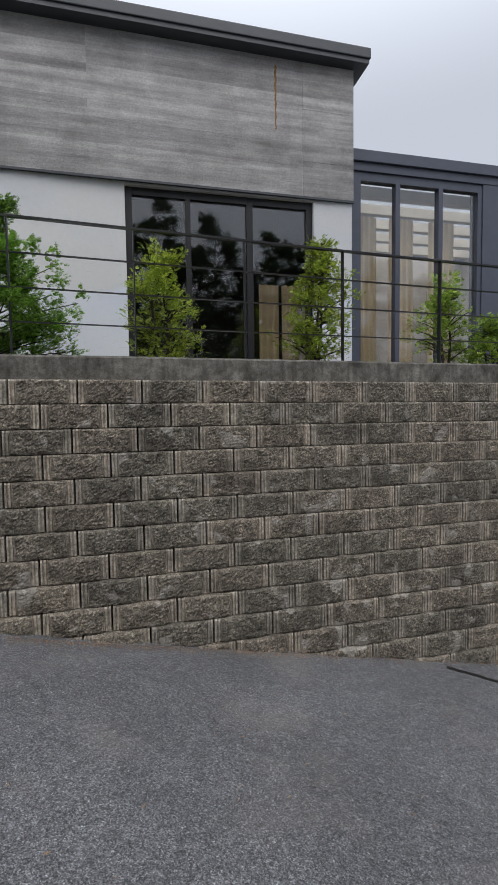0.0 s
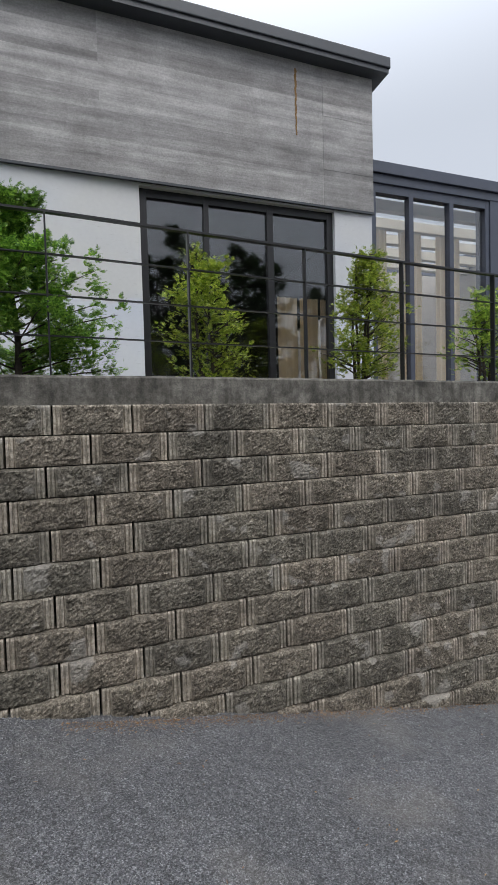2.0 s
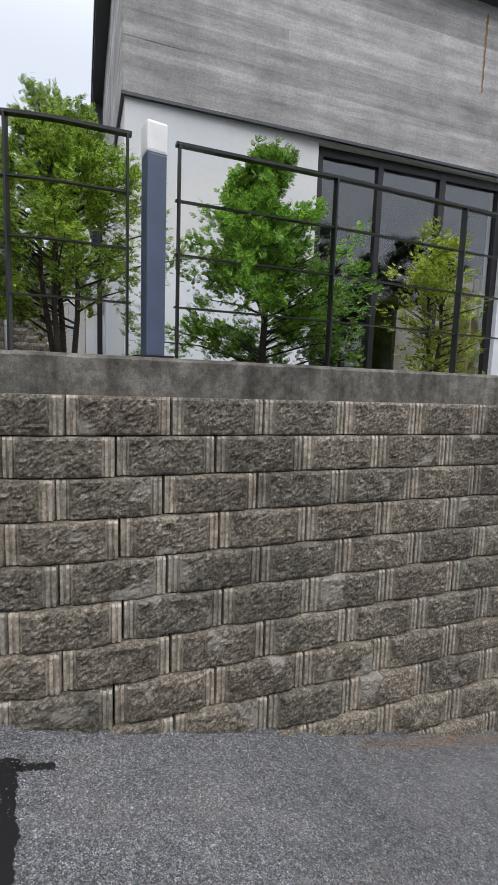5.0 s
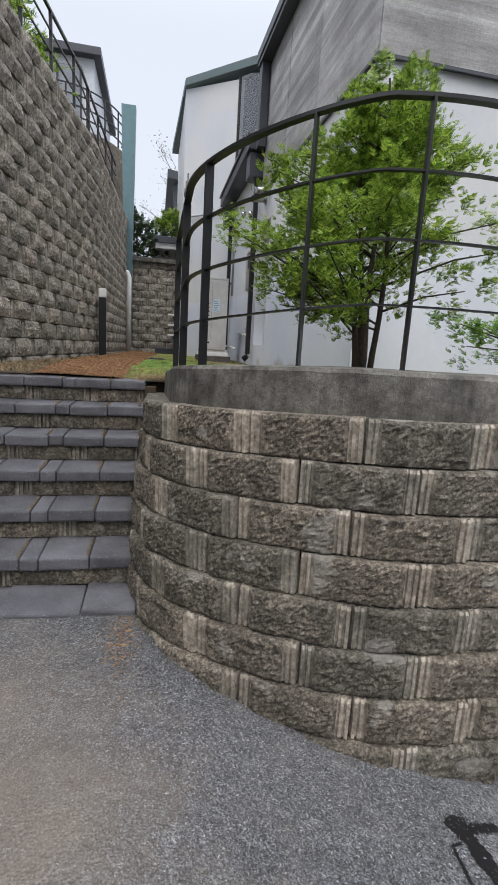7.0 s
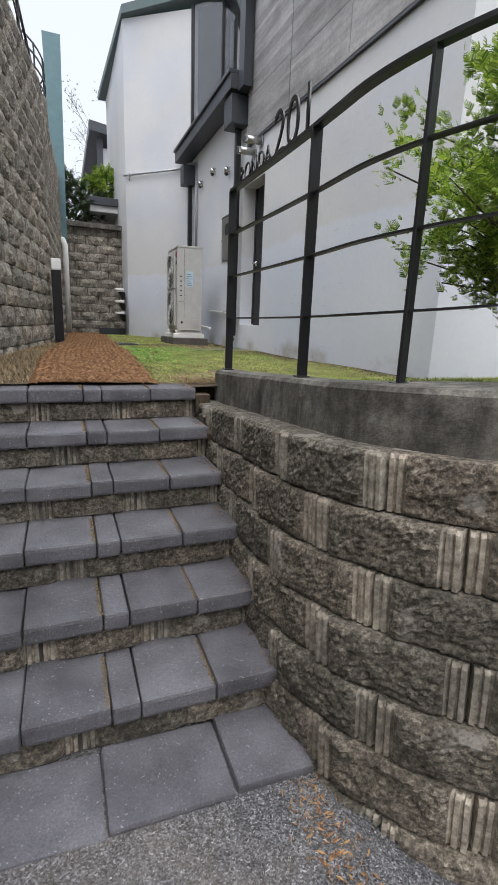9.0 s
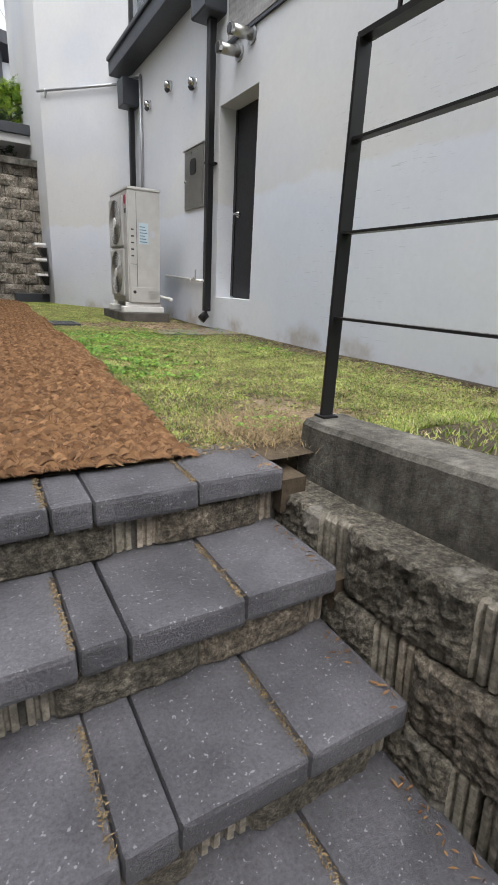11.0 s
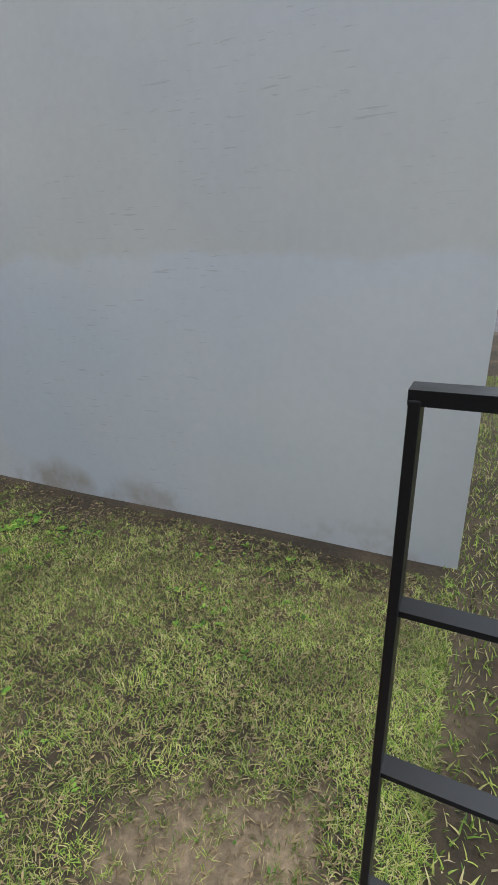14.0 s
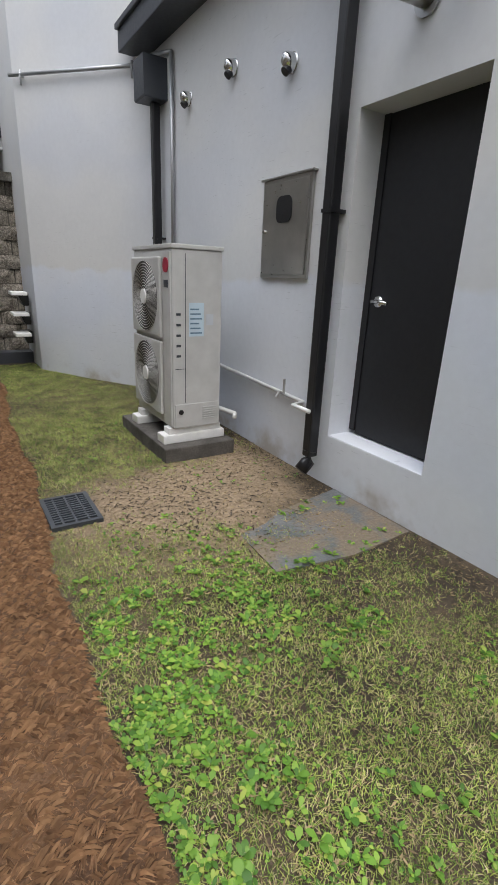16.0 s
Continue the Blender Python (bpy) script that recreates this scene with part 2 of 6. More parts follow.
def plain(name, colour, rough=0.5, metal=0.0, vary=0.08):
    m, nodes, links, b = material(name, rough, metal)
    c = ramp(nodes, links, noise_node(nodes, links, 7, 5), ((0.3, tuple(x * (1 - vary) for x in colour)), (0.7, tuple(x * (1 + vary) for x in colour))))
    links.new(c, b.inputs["Base Color"])
    r = nodes.new("ShaderNodeMapRange")
    r.inputs[3].default_value, r.inputs[4].default_value = max(0.02, rough - 0.12), min(1, rough + 0.12)
    links.new(noise_node(nodes, links, 30, 5), r.inputs[0])
    links.new(r.outputs[0], b.inputs["Roughness"])
    return m


def glass_material():
    m, nodes, links, b = material("window_glass", 0.02)
    b.inputs["Base Color"].default_value = (0.82, 0.85, 0.88, 1)
    b.inputs["Transmission Weight"].default_value = 1.0
    b.inputs["IOR"].default_value = 1.8
    return m


ASPHALT = asphalt_material()
BOARD = board_concrete_material()
STUCCO = stucco_material()
BLOCK = split_block_material("split_block", (0.048, 0.043, 0.036), (0.175, 0.16, 0.136), (0.42, 0.395, 0.35), 0.018, 62, 0.45)
FLUTE = split_block_material("fluted_block", (0.245, 0.23, 0.204), (0.318, 0.298, 0.266), (0.39, 0.368, 0.332), 0.004, 60, 0.2)
PALE_BLOCK = split_block_material("weathered_pale_block", (0.15, 0.138, 0.125), (0.29, 0.272, 0.25), (0.50, 0.475, 0.44), 0.012, 60, 0.3)
PALE_FLUTE = split_block_material("weathered_pale_flutes", (0.25, 0.235, 0.215), (0.33, 0.312, 0.288), (0.41, 0.39, 0.36), 0.004, 60, 0.1)


def coping_material():
    """Old cast concrete: black algae blotches, streaks running down, paler worn spots."""
    m, nodes, links, b = material("coping_concrete", 0.92)
    f = noise_node(nodes, links, 90, 6, rough=0.7)
    c = ramp(nodes, links, noise_node(nodes, links, 5.0, 6, rough=0.65), ((0.32, (0.055, 0.051, 0.043)), (0.5, (0.125, 0.117, 0.101)), (0.7, (0.215, 0.203, 0.18))))
    c = mix(nodes, links, c, ramp(nodes, links, noise_node(nodes, links, 1.0, 4, stretch=(16, 16, 1.6)), ((0.36, (0.55, 0.55, 0.54)), (0.6, (1.12,) * 3))), 0.8, "MULTIPLY")
    c = mix(nodes, links, c, ramp(nodes, links, noise_node(nodes, links, 22, 5, rough=0.7), ((0.4, (0.6,) * 3), (0.56, (1.1,) * 3))), 0.8, "MULTIPLY")
    c = mix(nodes, links, c, ramp(nodes, links, f, ((0.25, (0.6,) * 3), (0.75, (1.35,) * 3))), 0.9, "MULTIPLY")
    links.new(c, b.inputs["Base Color"])
    bump(nodes, links, b, f, 0.8, 0.006)
    return m


COPING = coping_material()

def paver_material():
    m, nodes, links, b = material("dark_paver", 0.44)
    f = noise_node(nodes, links, 120, 6, rough=0.75)
    c = ramp(nodes, links, noise_node(nodes, links, 5, 5), ((0.3, (0.075, 0.074, 0.084)), (0.7, (0.155, 0.153, 0.17))))
    c = mix(nodes, links, c, ramp(nodes, links, f, ((0.3, (0.6,) * 3), (0.7, (1.4,) * 3))), 1.0, "MULTIPLY")
    o = ramp(nodes, links, nodes.new("ShaderNodeObjectInfo").outputs["Random"], ((0.0, (0.85,) * 3), (1.0, (1.15,) * 3)))
    c = mix(nodes, links, c, o, 1.0, "MULTIPLY")
    spots = ramp(nodes, links, noise_node(nodes, links, 95, 2), ((0.66, (0,) * 3), (0.70, (0.7,) * 3)))
    c = mix(nodes, links, c, (0.4, 0.4, 0.42), spots)
    links.new(c, b.inputs["Base Color"])
    bump(nodes, links, b, f, 1.0, 0.009)
    return m


PAVER = paver_material()
SOIL = ground_material()
BLACK = plain("black_painted_steel", (0.012, 0.012, 0.014), 0.38)
CHARCOAL = plain("charcoal_metal", (0.045, 0.05, 0.06), 0.45)
SLATE = plain("slate_grey_cladding", (0.07, 0.08, 0.11), 0.4)
BLUEGREY = plain("blue_grey_steel", (0.07, 0.09, 0.14), 0.45)
DOORMAT = plain("dark_door_paint", (0.013, 0.014, 0.017), 0.55)
WHITE = plain("white_plastic", (0.75, 0.75, 0.74), 0.45)
ACGREY = plain("appliance_enamel", (0.50, 0.50, 0.49), 0.42)
STEEL = plain("brushed_steel", (0.45, 0.44, 0.42), 0.32, 0.9)
CHROME = plain("chrome", (0.7, 0.7, 0.7), 0.12, 1.0)
GALV = plain("galvanised_steel", (0.42, 0.43, 0.44), 0.45, 0.7)
GLASS = glass_material()
CURTAIN = island_material("beige_curtain", ((0.0, (0.84, 0.71, 0.50)), (1.0, (0.88, 0.75, 0.54))), 0.9, 0.5, 3.0, 0.05)
# near-black: the shade of unlit rooms behind glass is put into this colour
ROOM_SHADE = plain("unlit_room_shade", (0.05, 0.048, 0.045), 0.9)
COIR = island_material("coir_fibre", ((0.0, (0.15, 0.077, 0.038)), (0.5, (0.23, 0.125, 0.061)), (1.0, (0.33, 0.19, 0.097))), 0.95, 0.0, 26.0, 0.25)
GRASS = island_material("grass_blades", ((0.0, (0.075, 0.15, 0.024)), (0.35, (0.22, 0.335, 0.052)), (0.62, (0.39, 0.44, 0.10)), (0.8, (0.48, 0.43, 0.19)), (1.0, (0.53, 0.45, 0.28))), 0.75, 0.25, 5.0, 0.35)
WEED = island_material("broad_leaves", ((0.0, (0.05, 0.14, 0.015)), (0.5, (0.14, 0.29, 0.032)), (0.9, (0.25, 0.40, 0.055)), (1.0, (0.40, 0.43, 0.09))), 0.55, 0.3)
LEAF = island_material("evergreen_sprays", ((0.0, (0.04, 0.10, 0.015)), (0.5, (0.18, 0.29, 0.035)), (1.0, (0.42, 0.53, 0.08))), 0.6, 0.4)
DEEPLEAF = island_material("deep_green_sprays", ((0.0, (0.03, 0.09, 0.014)), (0.5, (0.12, 0.26, 0.03)), (1.0, (0.30, 0.48, 0.065))), 0.6, 0.4)
LEAFY = island_material("yellow_green_sprays", ((0.0, (0.07, 0.13, 0.015)), (0.5, (0.24, 0.33, 0.04)), (1.0, (0.48, 0.52, 0.08))), 0.6, 0.4)
DARKLEAF = island_material("distant_foliage", ((0.0, (0.02, 0.04, 0.015)), (1.0, (0.06, 0.10, 0.035))), 0.8, 0.2)
BARK = grainy("bark", (0.03, 0.025, 0.02), (0.08, 0.065, 0.05), 8, 60, 0.95, relief=0.01, stretch=(1, 1, 0.2))
TAR = plain("tar_seal", (0.008, 0.008, 0.009), 0.35)
STRAW = island_material("dry_straw", ((0.0, (0.12, 0.085, 0.046)), (1.0, (0.36, 0.27, 0.15))), 0.95)
DRY = island_material("dry_leaves", ((0.0, (0.10, 0.045, 0.02)), (1.0, (0.32, 0.19, 0.085))), 0.9)


# ---- building blocks ----
def part(name, bm, mat, parent=None, label="", smooth=False):
    me = bpy.data.meshes.new(name)
    bm.to_mesh(me)
    bm.free()
    for m in mat if isinstance(mat, (list, tuple)) else [mat]:
        me.materials.append(m)
    if smooth:
        me.shade_smooth()
    ob = new(name, me)
    if parent:
        ob.parent = parent
    if label:
        ob["label"] = label
    return ob


def group_thing(name, at, label, category, group=""):
    return tagged(new(name), label, category, group)


def box(bm, x0, x1, y0, y1, z0, z1, bevel=0.0):
    vs = [bm.verts.new((x, y, z)) for x in (x0, x1) for y in (y0, y1) for z in (z0, z1)]
    fs = [bm.faces.new([vs[i] for i in f]) for f in ((0, 1, 3, 2), (4, 6, 7, 5), (0, 4, 5, 1), (2, 3, 7, 6), (0, 2, 6, 4), (1, 5, 7, 3))]
    if bevel:
        es = {e for f in fs for e in f.edges}
        bmesh.ops.bevel(bm, geom=list(es), offset=bevel, segments=2, profile=0.6, affect="EDGES")
    return bm


def boxed(x0, x1, y0, y1, z0, z1, bevel=0.0):
    return box(bmesh.new(), x0, x1, y0, y1, z0, z1, bevel)


def tube(bm, pts, r, sides=8, r_end=None):
    """A round bar along points."""
    pts = [Vector(p) for p in pts]
    rings = []
    up = Vector((0, 0, 1))
    for i, p in enumerate(pts):
        d = (pts[min(i + 1, len(pts) - 1)] - pts[max(i - 1, 0)]).normalized()
        a = d.cross(up if abs(d.z) < 0.95 else Vector((1, 0, 0))).normalized()
        b = d.cross(a)
        q = r if r_end is None else r + (r_end - r) * i / (len(pts) - 1)
        rings.append([bm.verts.new(p + (a * math.cos(2 * math.pi * k / sides) + b * math.sin(2 * math.pi * k / sides)) * q) for k in range(sides)])
    for s, t in zip(rings, rings[1:]):
        for k in range(sides):
            bm.faces.new((s[k], s[(k + 1) % sides], t[(k + 1) % sides], t[k]))
    bm.faces.new(rings[0][::-1])
    bm.faces.new(rings[-1])
    return bm


def tubed(pts, r, sides=8, r_end=None):
    return tube(bmesh.new(), pts, r, sides, r_end)


def beam(bm, p0, p1, w, h):
    """A square bar between two points, w across and h high."""
    p0, p1 = Vector(p0), Vector(p1)
    d = (p1 - p0).normalized()
    a = d.cross(Vector((0, 0, 1))) if abs(d.z) < 0.95 else Vector((0, 1, 0))
    a.normalize()
    b = a.cross(d).normalized()
    rings = [[bm.verts.new(p + a * (sx * w / 2) + b * (sz * h / 2)) for sx, sz in ((-1, -1), (1, -1), (1, 1), (-1, 1))] for p in (p0, p1)]
    for k in range(4):
        bm.faces.new((rings[0][k], rings[0][(k + 1) % 4], rings[1][(k + 1) % 4], rings[1][k]))
    bm.faces.new(rings[0][::-1])
    bm.faces.new(rings[1])
    return bm


def sweep(bm, path, profile, sink=None):
    """A closed profile of (outward, height) carried along a plan path of (x, y, nx, ny)."""
    rings = [[bm.verts.new((x + nx * o, y + ny * o, z + (sink(y) if sink else 0.0))) for o, z in profile] for x, y, nx, ny in path]
    n = len(profile)
    for s, t in zip(rings, rings[1:]):
        for k in range(n):
            bm.faces.new((s[k], s[(k + 1) % n], t[(k + 1) % n], t[k]))
    bm.faces.new(rings[0])
    bm.faces.new(rings[-1][::-1])
    bmesh.ops.recalc_face_normals(bm, faces=bm.faces)
    return bm


# ---- the plan ----
XS, YF = -1.72, 6.60            # the house's side wall and front wall
TERRACE, COPING_TOP, COURSE, BLOCK_LEN = 1.97, 2.2, 0.2, 0.515
EAVE, BAND = 6.55, 4.74


def road_height(x, y):
    """The road falls to the right and is level before the stairs."""
    if x > 0:
        z = -0.2 * 14 * math.tanh(x / 14)
    else:
        z = -0.225 * max(x, -3.42) - 0.03 * 10 * math.tanh(min(0.0, x + 3.42) / 10)
    return -0.02 + z - 0.06 * 8 * math.tanh(min(0.0, y - 3.8) / 8)


def ease(t):
    t = min(1.0, max(0.0, t))
    return t * t * (3 - 2 * t)


def ground_height(x, y):
    """The terrace: a little higher before the house than along the path."""
    return TERRACE + 0.12 * ease((6.6 - y) / 1.4) * ease((x + 3.2) / 0.9) - 0.035 * ease((7.7 - y) / 0.9) * ease((-2.8 - x) / 0.6) + 0.02 * noise.noise((x * 0.8, y * 0.8, 1.0))


def sag(y):
    """The wall's top sinks slightly towards the stairs' head."""
    return -0.17 * min(1.0, max(0.0, (y - 4.15) / 2.4))


def rail_sag(y):
    """The fence's rails drop round the corner and run level beside the stairs."""
    return -0.195 * (1 - math.exp(-max(0.0, y - 4.36) / 0.4))


def wall_line(step=0.04):
    """The retaining wall's face at its top: a long front, a round corner, the side of the stairs."""
    pts = []
    x = 9.0
    while x > -2.0:
        pts.append((x, 4.05 + 0.042 * (x + 1.8)))
        x -= step
    for k in range(61):
        a = math.pi / 2 * k / 60
        pts.append((-2.0 - 1.46 * math.sin(a), 5.3 - 1.26 * math.cos(a)))
    y = 5.3 + step
    while y < 6.69:
        pts.append((-3.46, y))
        y += step
    return pts


LINE = [Vector(p) for p in wall_line()]
RUN = [0.0]
for p, q in zip(LINE, LINE[1:]):
    RUN.append(RUN[-1] + (q - p).length)


def on_wall(s):
    """Place, outward normal at s metres along the wall."""
    s = min(max(s, 0.0), RUN[-1] - 1e-4)
    i = int(np.searchsorted(RUN, s, side="right")) - 1
    p, q = LINE[i], LINE[i + 1]
    d = (q - p).normalized()
    t = (s - RUN[i]) / (RUN[i + 1] - RUN[i])
    return p.lerp(q, t), Vector((-d.y, d.x))


def wall_path(offset, s0=0.0, s1=None, step=0.1, ease_in=0.0):
    s1 = RUN[-1] if s1 is None else s1
    n = max(2, int((s1 - s0) / step))
    out = []
    for k in range(n + 1):
        s = s0 + (s1 - s0) * k / n
        a = (on_wall(s - 0.08)[1] + on_wall(s + 0.08)[1]).normalized()
        p = on_wall(s)[0]
        p = p + a * (offset + ease_in * ease((-2.0 - p.x) / 1.3))
        out.append((p.x, p.y, a.x, a.y))
    return out


def tall_x(y):
    """The tall wall's face: it draws in towards the path as far as the bollard, then runs on almost straight."""
    return -4.434 + (0.14 if y < 11.2 else 0.05) * (y - 11.2)


def tall_top(y):
    return 5.43 + 0.003 * (y - 10)


def s_at_x(x):
    return RUN[min(range(len(LINE)), key=lambda i: abs(LINE[i].x - x) + (10 if LINE[i].y > 5.3 else 0))]


# ---- ground, road, terrace ----
def road():
    bm = bmesh.new()
    ax = sorted({*[-400, -200, -100, -60, -35, 35, 60, 100, 200, 400], *range(-24, 25, 1), *[k / 4 for k in range(-24, 25)]})
    grid = [[bm.verts.new((x, y, road_height(x, y))) for y in ax] for x in ax]
    for i in range(len(ax) - 1):
        for j in range(len(ax) - 1):
            bm.faces.new((grid[i][j], grid[i + 1][j], grid[i + 1][j + 1], grid[i][j + 1]))
    return tagged(part("road", bm, ASPHALT, smooth=True), "grey sloping asphalt road with pale stone chips", "road", kind="structure")


def terrace():
    """Soil as a fine sheet inside the wall, rising and dipping a little."""
    bm = bmesh.new()
    xs = np.concatenate([np.arange(-5.55, -1.5, 0.12), np.arange(-1.5, 9.1, 0.5)])
    ys = np.concatenate([np.arange(3.7, 12.0, 0.12), np.arange(12.0, 42.0, 1.0)])
    keep = {}

    def inside(x, y):
        if y >= 6.6 or (y > 6.55 and x > -3.53):
            return True
        if x > -2.0:
            return y > 4.05 + 0.042 * (x + 1.8) + 0.2
        if y > 5.3:
            return x > -3.3
        return ((x + 2.0) / 1.3) ** 2 + ((y - 5.3) / 1.08) ** 2 < 1

    for i, x in enumerate(xs):
        for j, y in enumerate(ys):
            if inside(x, y):
                keep[i, j] = bm.verts.new((x, y, ground_height(x, y)))
    for i, j in list(keep):
        q = [(i, j), (i + 1, j), (i + 1, j + 1), (i, j + 1)]
        if all(c in keep for c in q):
            bm.faces.new([keep[c] for c in q])
    return tagged(part("ground", bm, SOIL, smooth=True), "level terrace soil with thin grass and bare earth", "ground", kind="structure")


road()
terrace()
tagged(part("ground_fill", boxed(-3.46, -3.3, 6.68, 6.86, 1.5, 1.905, 0.03), SOIL), "packed soil between the top step and the coping", "ground", kind="structure")


# ---- the house ----
def wall_with_hole(bm, axis, at, thick, u0, u1, z0, z1, holes):
    """A wall across an axis, cut into pieces round rectangular holes (u0, u1, z0, z1)."""
    us = sorted({u0, u1, *[h[0] for h in holes], *[h[1] for h in holes]})
    for a, b in zip(us, us[1:]):
        spans = [(z0, z1)]
        for h in holes:
            if h[0] <= a and b <= h[1]:
                spans = [s for lo, hi in spans for s in ((lo, min(hi, h[2])), (max(lo, h[3]), hi)) if s[1] - s[0] > 1e-4]
        for lo, hi in spans:
            if axis == "y":
                box(bm, a, b, at, at + thick, lo, hi)
            else:
                box(bm, at, at + thick, a, b, lo, hi)
    bmesh.ops.remove_doubles(bm, verts=bm.verts, dist=1e-4)
    return bm


def splay(ob):
    """The side wall is not quite square to the front: turn its near end towards the house."""
    for o in (ob, *ob.children):
        if o.type == "MESH":
            for v in o.data.vertices:
                x, y = v.co.x, v.co.y
                if x < XS + 0.45 and y < 10.0:
                    v.co.x += 0.11 * (10.0 - y) / 3.5
                if y < YF + 0.35 and x < 0.42:
                    v.co.y -= 0.06 * (0.42 - x) / 2.14
    return ob


WIN = (0.42, 3.03, 2.2, 4.7)
DOOR = (9.85, 10.64, 2.32, 4.25)
splay(tagged(part("wall_front", wall_with_hole(bmesh.new(), "y", YF, 0.3, XS + 0.3, 3.62, 1.9, BAND, [WIN]), STUCCO), "white stuccoed front wall of the house", "wall", kind="structure"))
splay(tagged(part("wall_side", wall_with_hole(bmesh.new(), "x", XS, 0.3, YF, 15.5, 1.9, 5.42, [DOOR]), STUCCO), "white stuccoed side wall with fine trowel marks", "wall", kind="structure"))


def concrete_band():
    """Board-marked concrete over the front and the side, in panels with narrow joints."""
    w = tagged(part("wall_concrete_band", box(boxed(XS - 0.02, 3.63, YF - 0.02, YF + 0.3, BAND + 0.004, EAVE), XS - 0.02, XS + 0.3, YF + 0.3, 10.44, BAND + 0.004, EAVE), BOARD), "grey board-marked concrete upper wall in panels", "wall", kind="structure")
    xs = [XS - 0.03, -0.82, 0.39, 1.617, 2.856, 3.64]
    for k, (a, b) in enumerate(zip(xs, xs[1:])):
        zs = [BAND + 0.004, 5.22 + 0.09 * (k % 2), 5.92 - 0.04 * (k % 2), EAVE]
        for lo, hi in zip(zs, zs[1:]):
            part("panel", boxed(a + 0.008, b - 0.008, YF - 0.034 + 0.003 * (k % 2), YF - 0.0205, lo + 0.0015, hi - 0.0015, 0.003), BOARD, w)
    ys = [YF - 0.02, 8.0, 9.2, 10.45]
    for k, (a, b) in enumerate(zip(ys, ys[1:])):
        zs = [BAND + 0.004, 5.3 - 0.09 * (k % 2), 5.9, EAVE]
        for lo, hi in zip(zs, zs[1:]):
            part("panel", boxed(XS - 0.034 + 0.003 * (k % 2), XS - 0.0205, a + 0.006, b - 0.006, lo + 0.0015, hi - 0.0015, 0.003), BOARD, w)
    rust = bmesh.new()
    k = 26
    pts = [(2.47 + 0.004 * math.sin(j * 1.3) + 0.003 * math.sin(j * 3.1), YF - 0.0375, EAVE - 0.1 - 0.85 * j / k, 0.009 + 0.011 * abs(math.sin(j * 1.7)) * (1 - j / k)) for j in range(k + 1)]
    rv = [(rust.verts.new((x - q, y, z)), rust.verts.new((x + q, y, z))) for x, y, z, q in pts]
    for p, q in zip(rv, rv[1:]):
        rust.faces.new((p[0], q[0], q[1], p[1]))
    part("rust_streak", rust, grainy("rust_stain", (0.20, 0.105, 0.03), (0.32, 0.20, 0.085), 9, 60, 0.9), w, "thin brown rust streak")
    return w


splay(concrete_band())
splay(tagged(part("trim_drip_edge", box(boxed(XS - 0.034, 3.642, YF - 0.034, YF - 0.001, BAND - 0.025, BAND + 0.004), XS - 0.034, XS - 0.001, YF - 0.001, 10.45, BAND - 0.025, BAND + 0.004), CHARCOAL), "dark drip edge below the concrete band", "trim", kind="structure"))


def house_roof():
    bm = bmesh.new()
    box(bm, XS - 0.2, 3.79, YF - 0.2, 10.5, EAVE, EAVE + 0.06)
    box(bm, XS - 0.22, 3.81, YF - 0.22, 10.52, EAVE + 0.06, EAVE + 0.2, 0.012)
    ob = tagged(part("roof", bm, CHARCOAL), "flat roof with a dark metal fascia", "roof", kind="structure")
    low = bmesh.new()
    box(low, XS - 0.28, XS + 0.3, 10.5, 13.95, 5.4, 5.58, 0.01)
    box(low, XS - 0.31, XS + 0.3, 10.5, 13.95, 5.58, 5.63, 0.01)
    box(low, XS - 0.17, XS - 0.05, 10.3, 10.5, 5.38, EAVE + 0.19)
    part("lower_fascia", low, CHARCOAL, ob)
    return ob


splay(house_roof())


def window_front():
    x0, x1, z0, z1 = WIN
    w = tagged(new("window_1"), "dark-framed glazed front of three tall panes", "window", kind="structure")
    fr = bmesh.new()
    y0, y1 = YF + 0.06, YF + 0.14
    for a, b in ((x0, x0 + 0.09), (1.21, 1.28), (2.06, 2.15), (x1 - 0.09, x1)):
        box(fr, a, b, y0, y1, z0, z1, 0.005)
    for a, b in ((x0 + 0.09, 1.21), (1.28, 2.06), (2.15, x1 - 0.09)):
        box(fr, a, b, y0 + 0.002, y1, z1 - 0.1, z1, 0.004)
        box(fr, a, b, y0 + 0.002, y1, z0, z0 + 0.08, 0.004)
    part("window_frame", fr, BLACK, w)
    for a, b in ((x0 + 0.09, 1.21), (1.28, 2.06), (2.15, x1 - 0.09)):
        p = part("pane", boxed(a - 0.005, b + 0.005, YF + 0.1, YF + 0.11, z0 + 0.07, z1 - 0.09), GLASS, w)
        p.visible_shadow = False
    return w


window_front()


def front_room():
    # walls, floor and ceiling carry the unlit room's shade as their colour
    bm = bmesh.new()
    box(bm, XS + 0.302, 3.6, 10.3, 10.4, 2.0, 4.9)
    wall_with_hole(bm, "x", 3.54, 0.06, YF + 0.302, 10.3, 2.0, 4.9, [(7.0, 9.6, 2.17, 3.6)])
    tagged(part("wall_room", bm, ROOM_SHADE), "inner walls of the front room, painted near-black as unlit", "wall", kind="structure")
    tagged(part("floor_room", boxed(XS + 0.302, 3.54, YF + 0.302, 10.3, 2.1, 2.16), ROOM_SHADE), "floor of the front room, painted near-black as unlit", "floor", kind="structure")
    tagged(part("ceiling_room", boxed(XS + 0.302, 3.54, YF + 0.302, 10.3, 4.72, 4.8), ROOM_SHADE), "plain ceiling of the front room, painted near-black as unlit", "ceiling", kind="structure")


front_room()


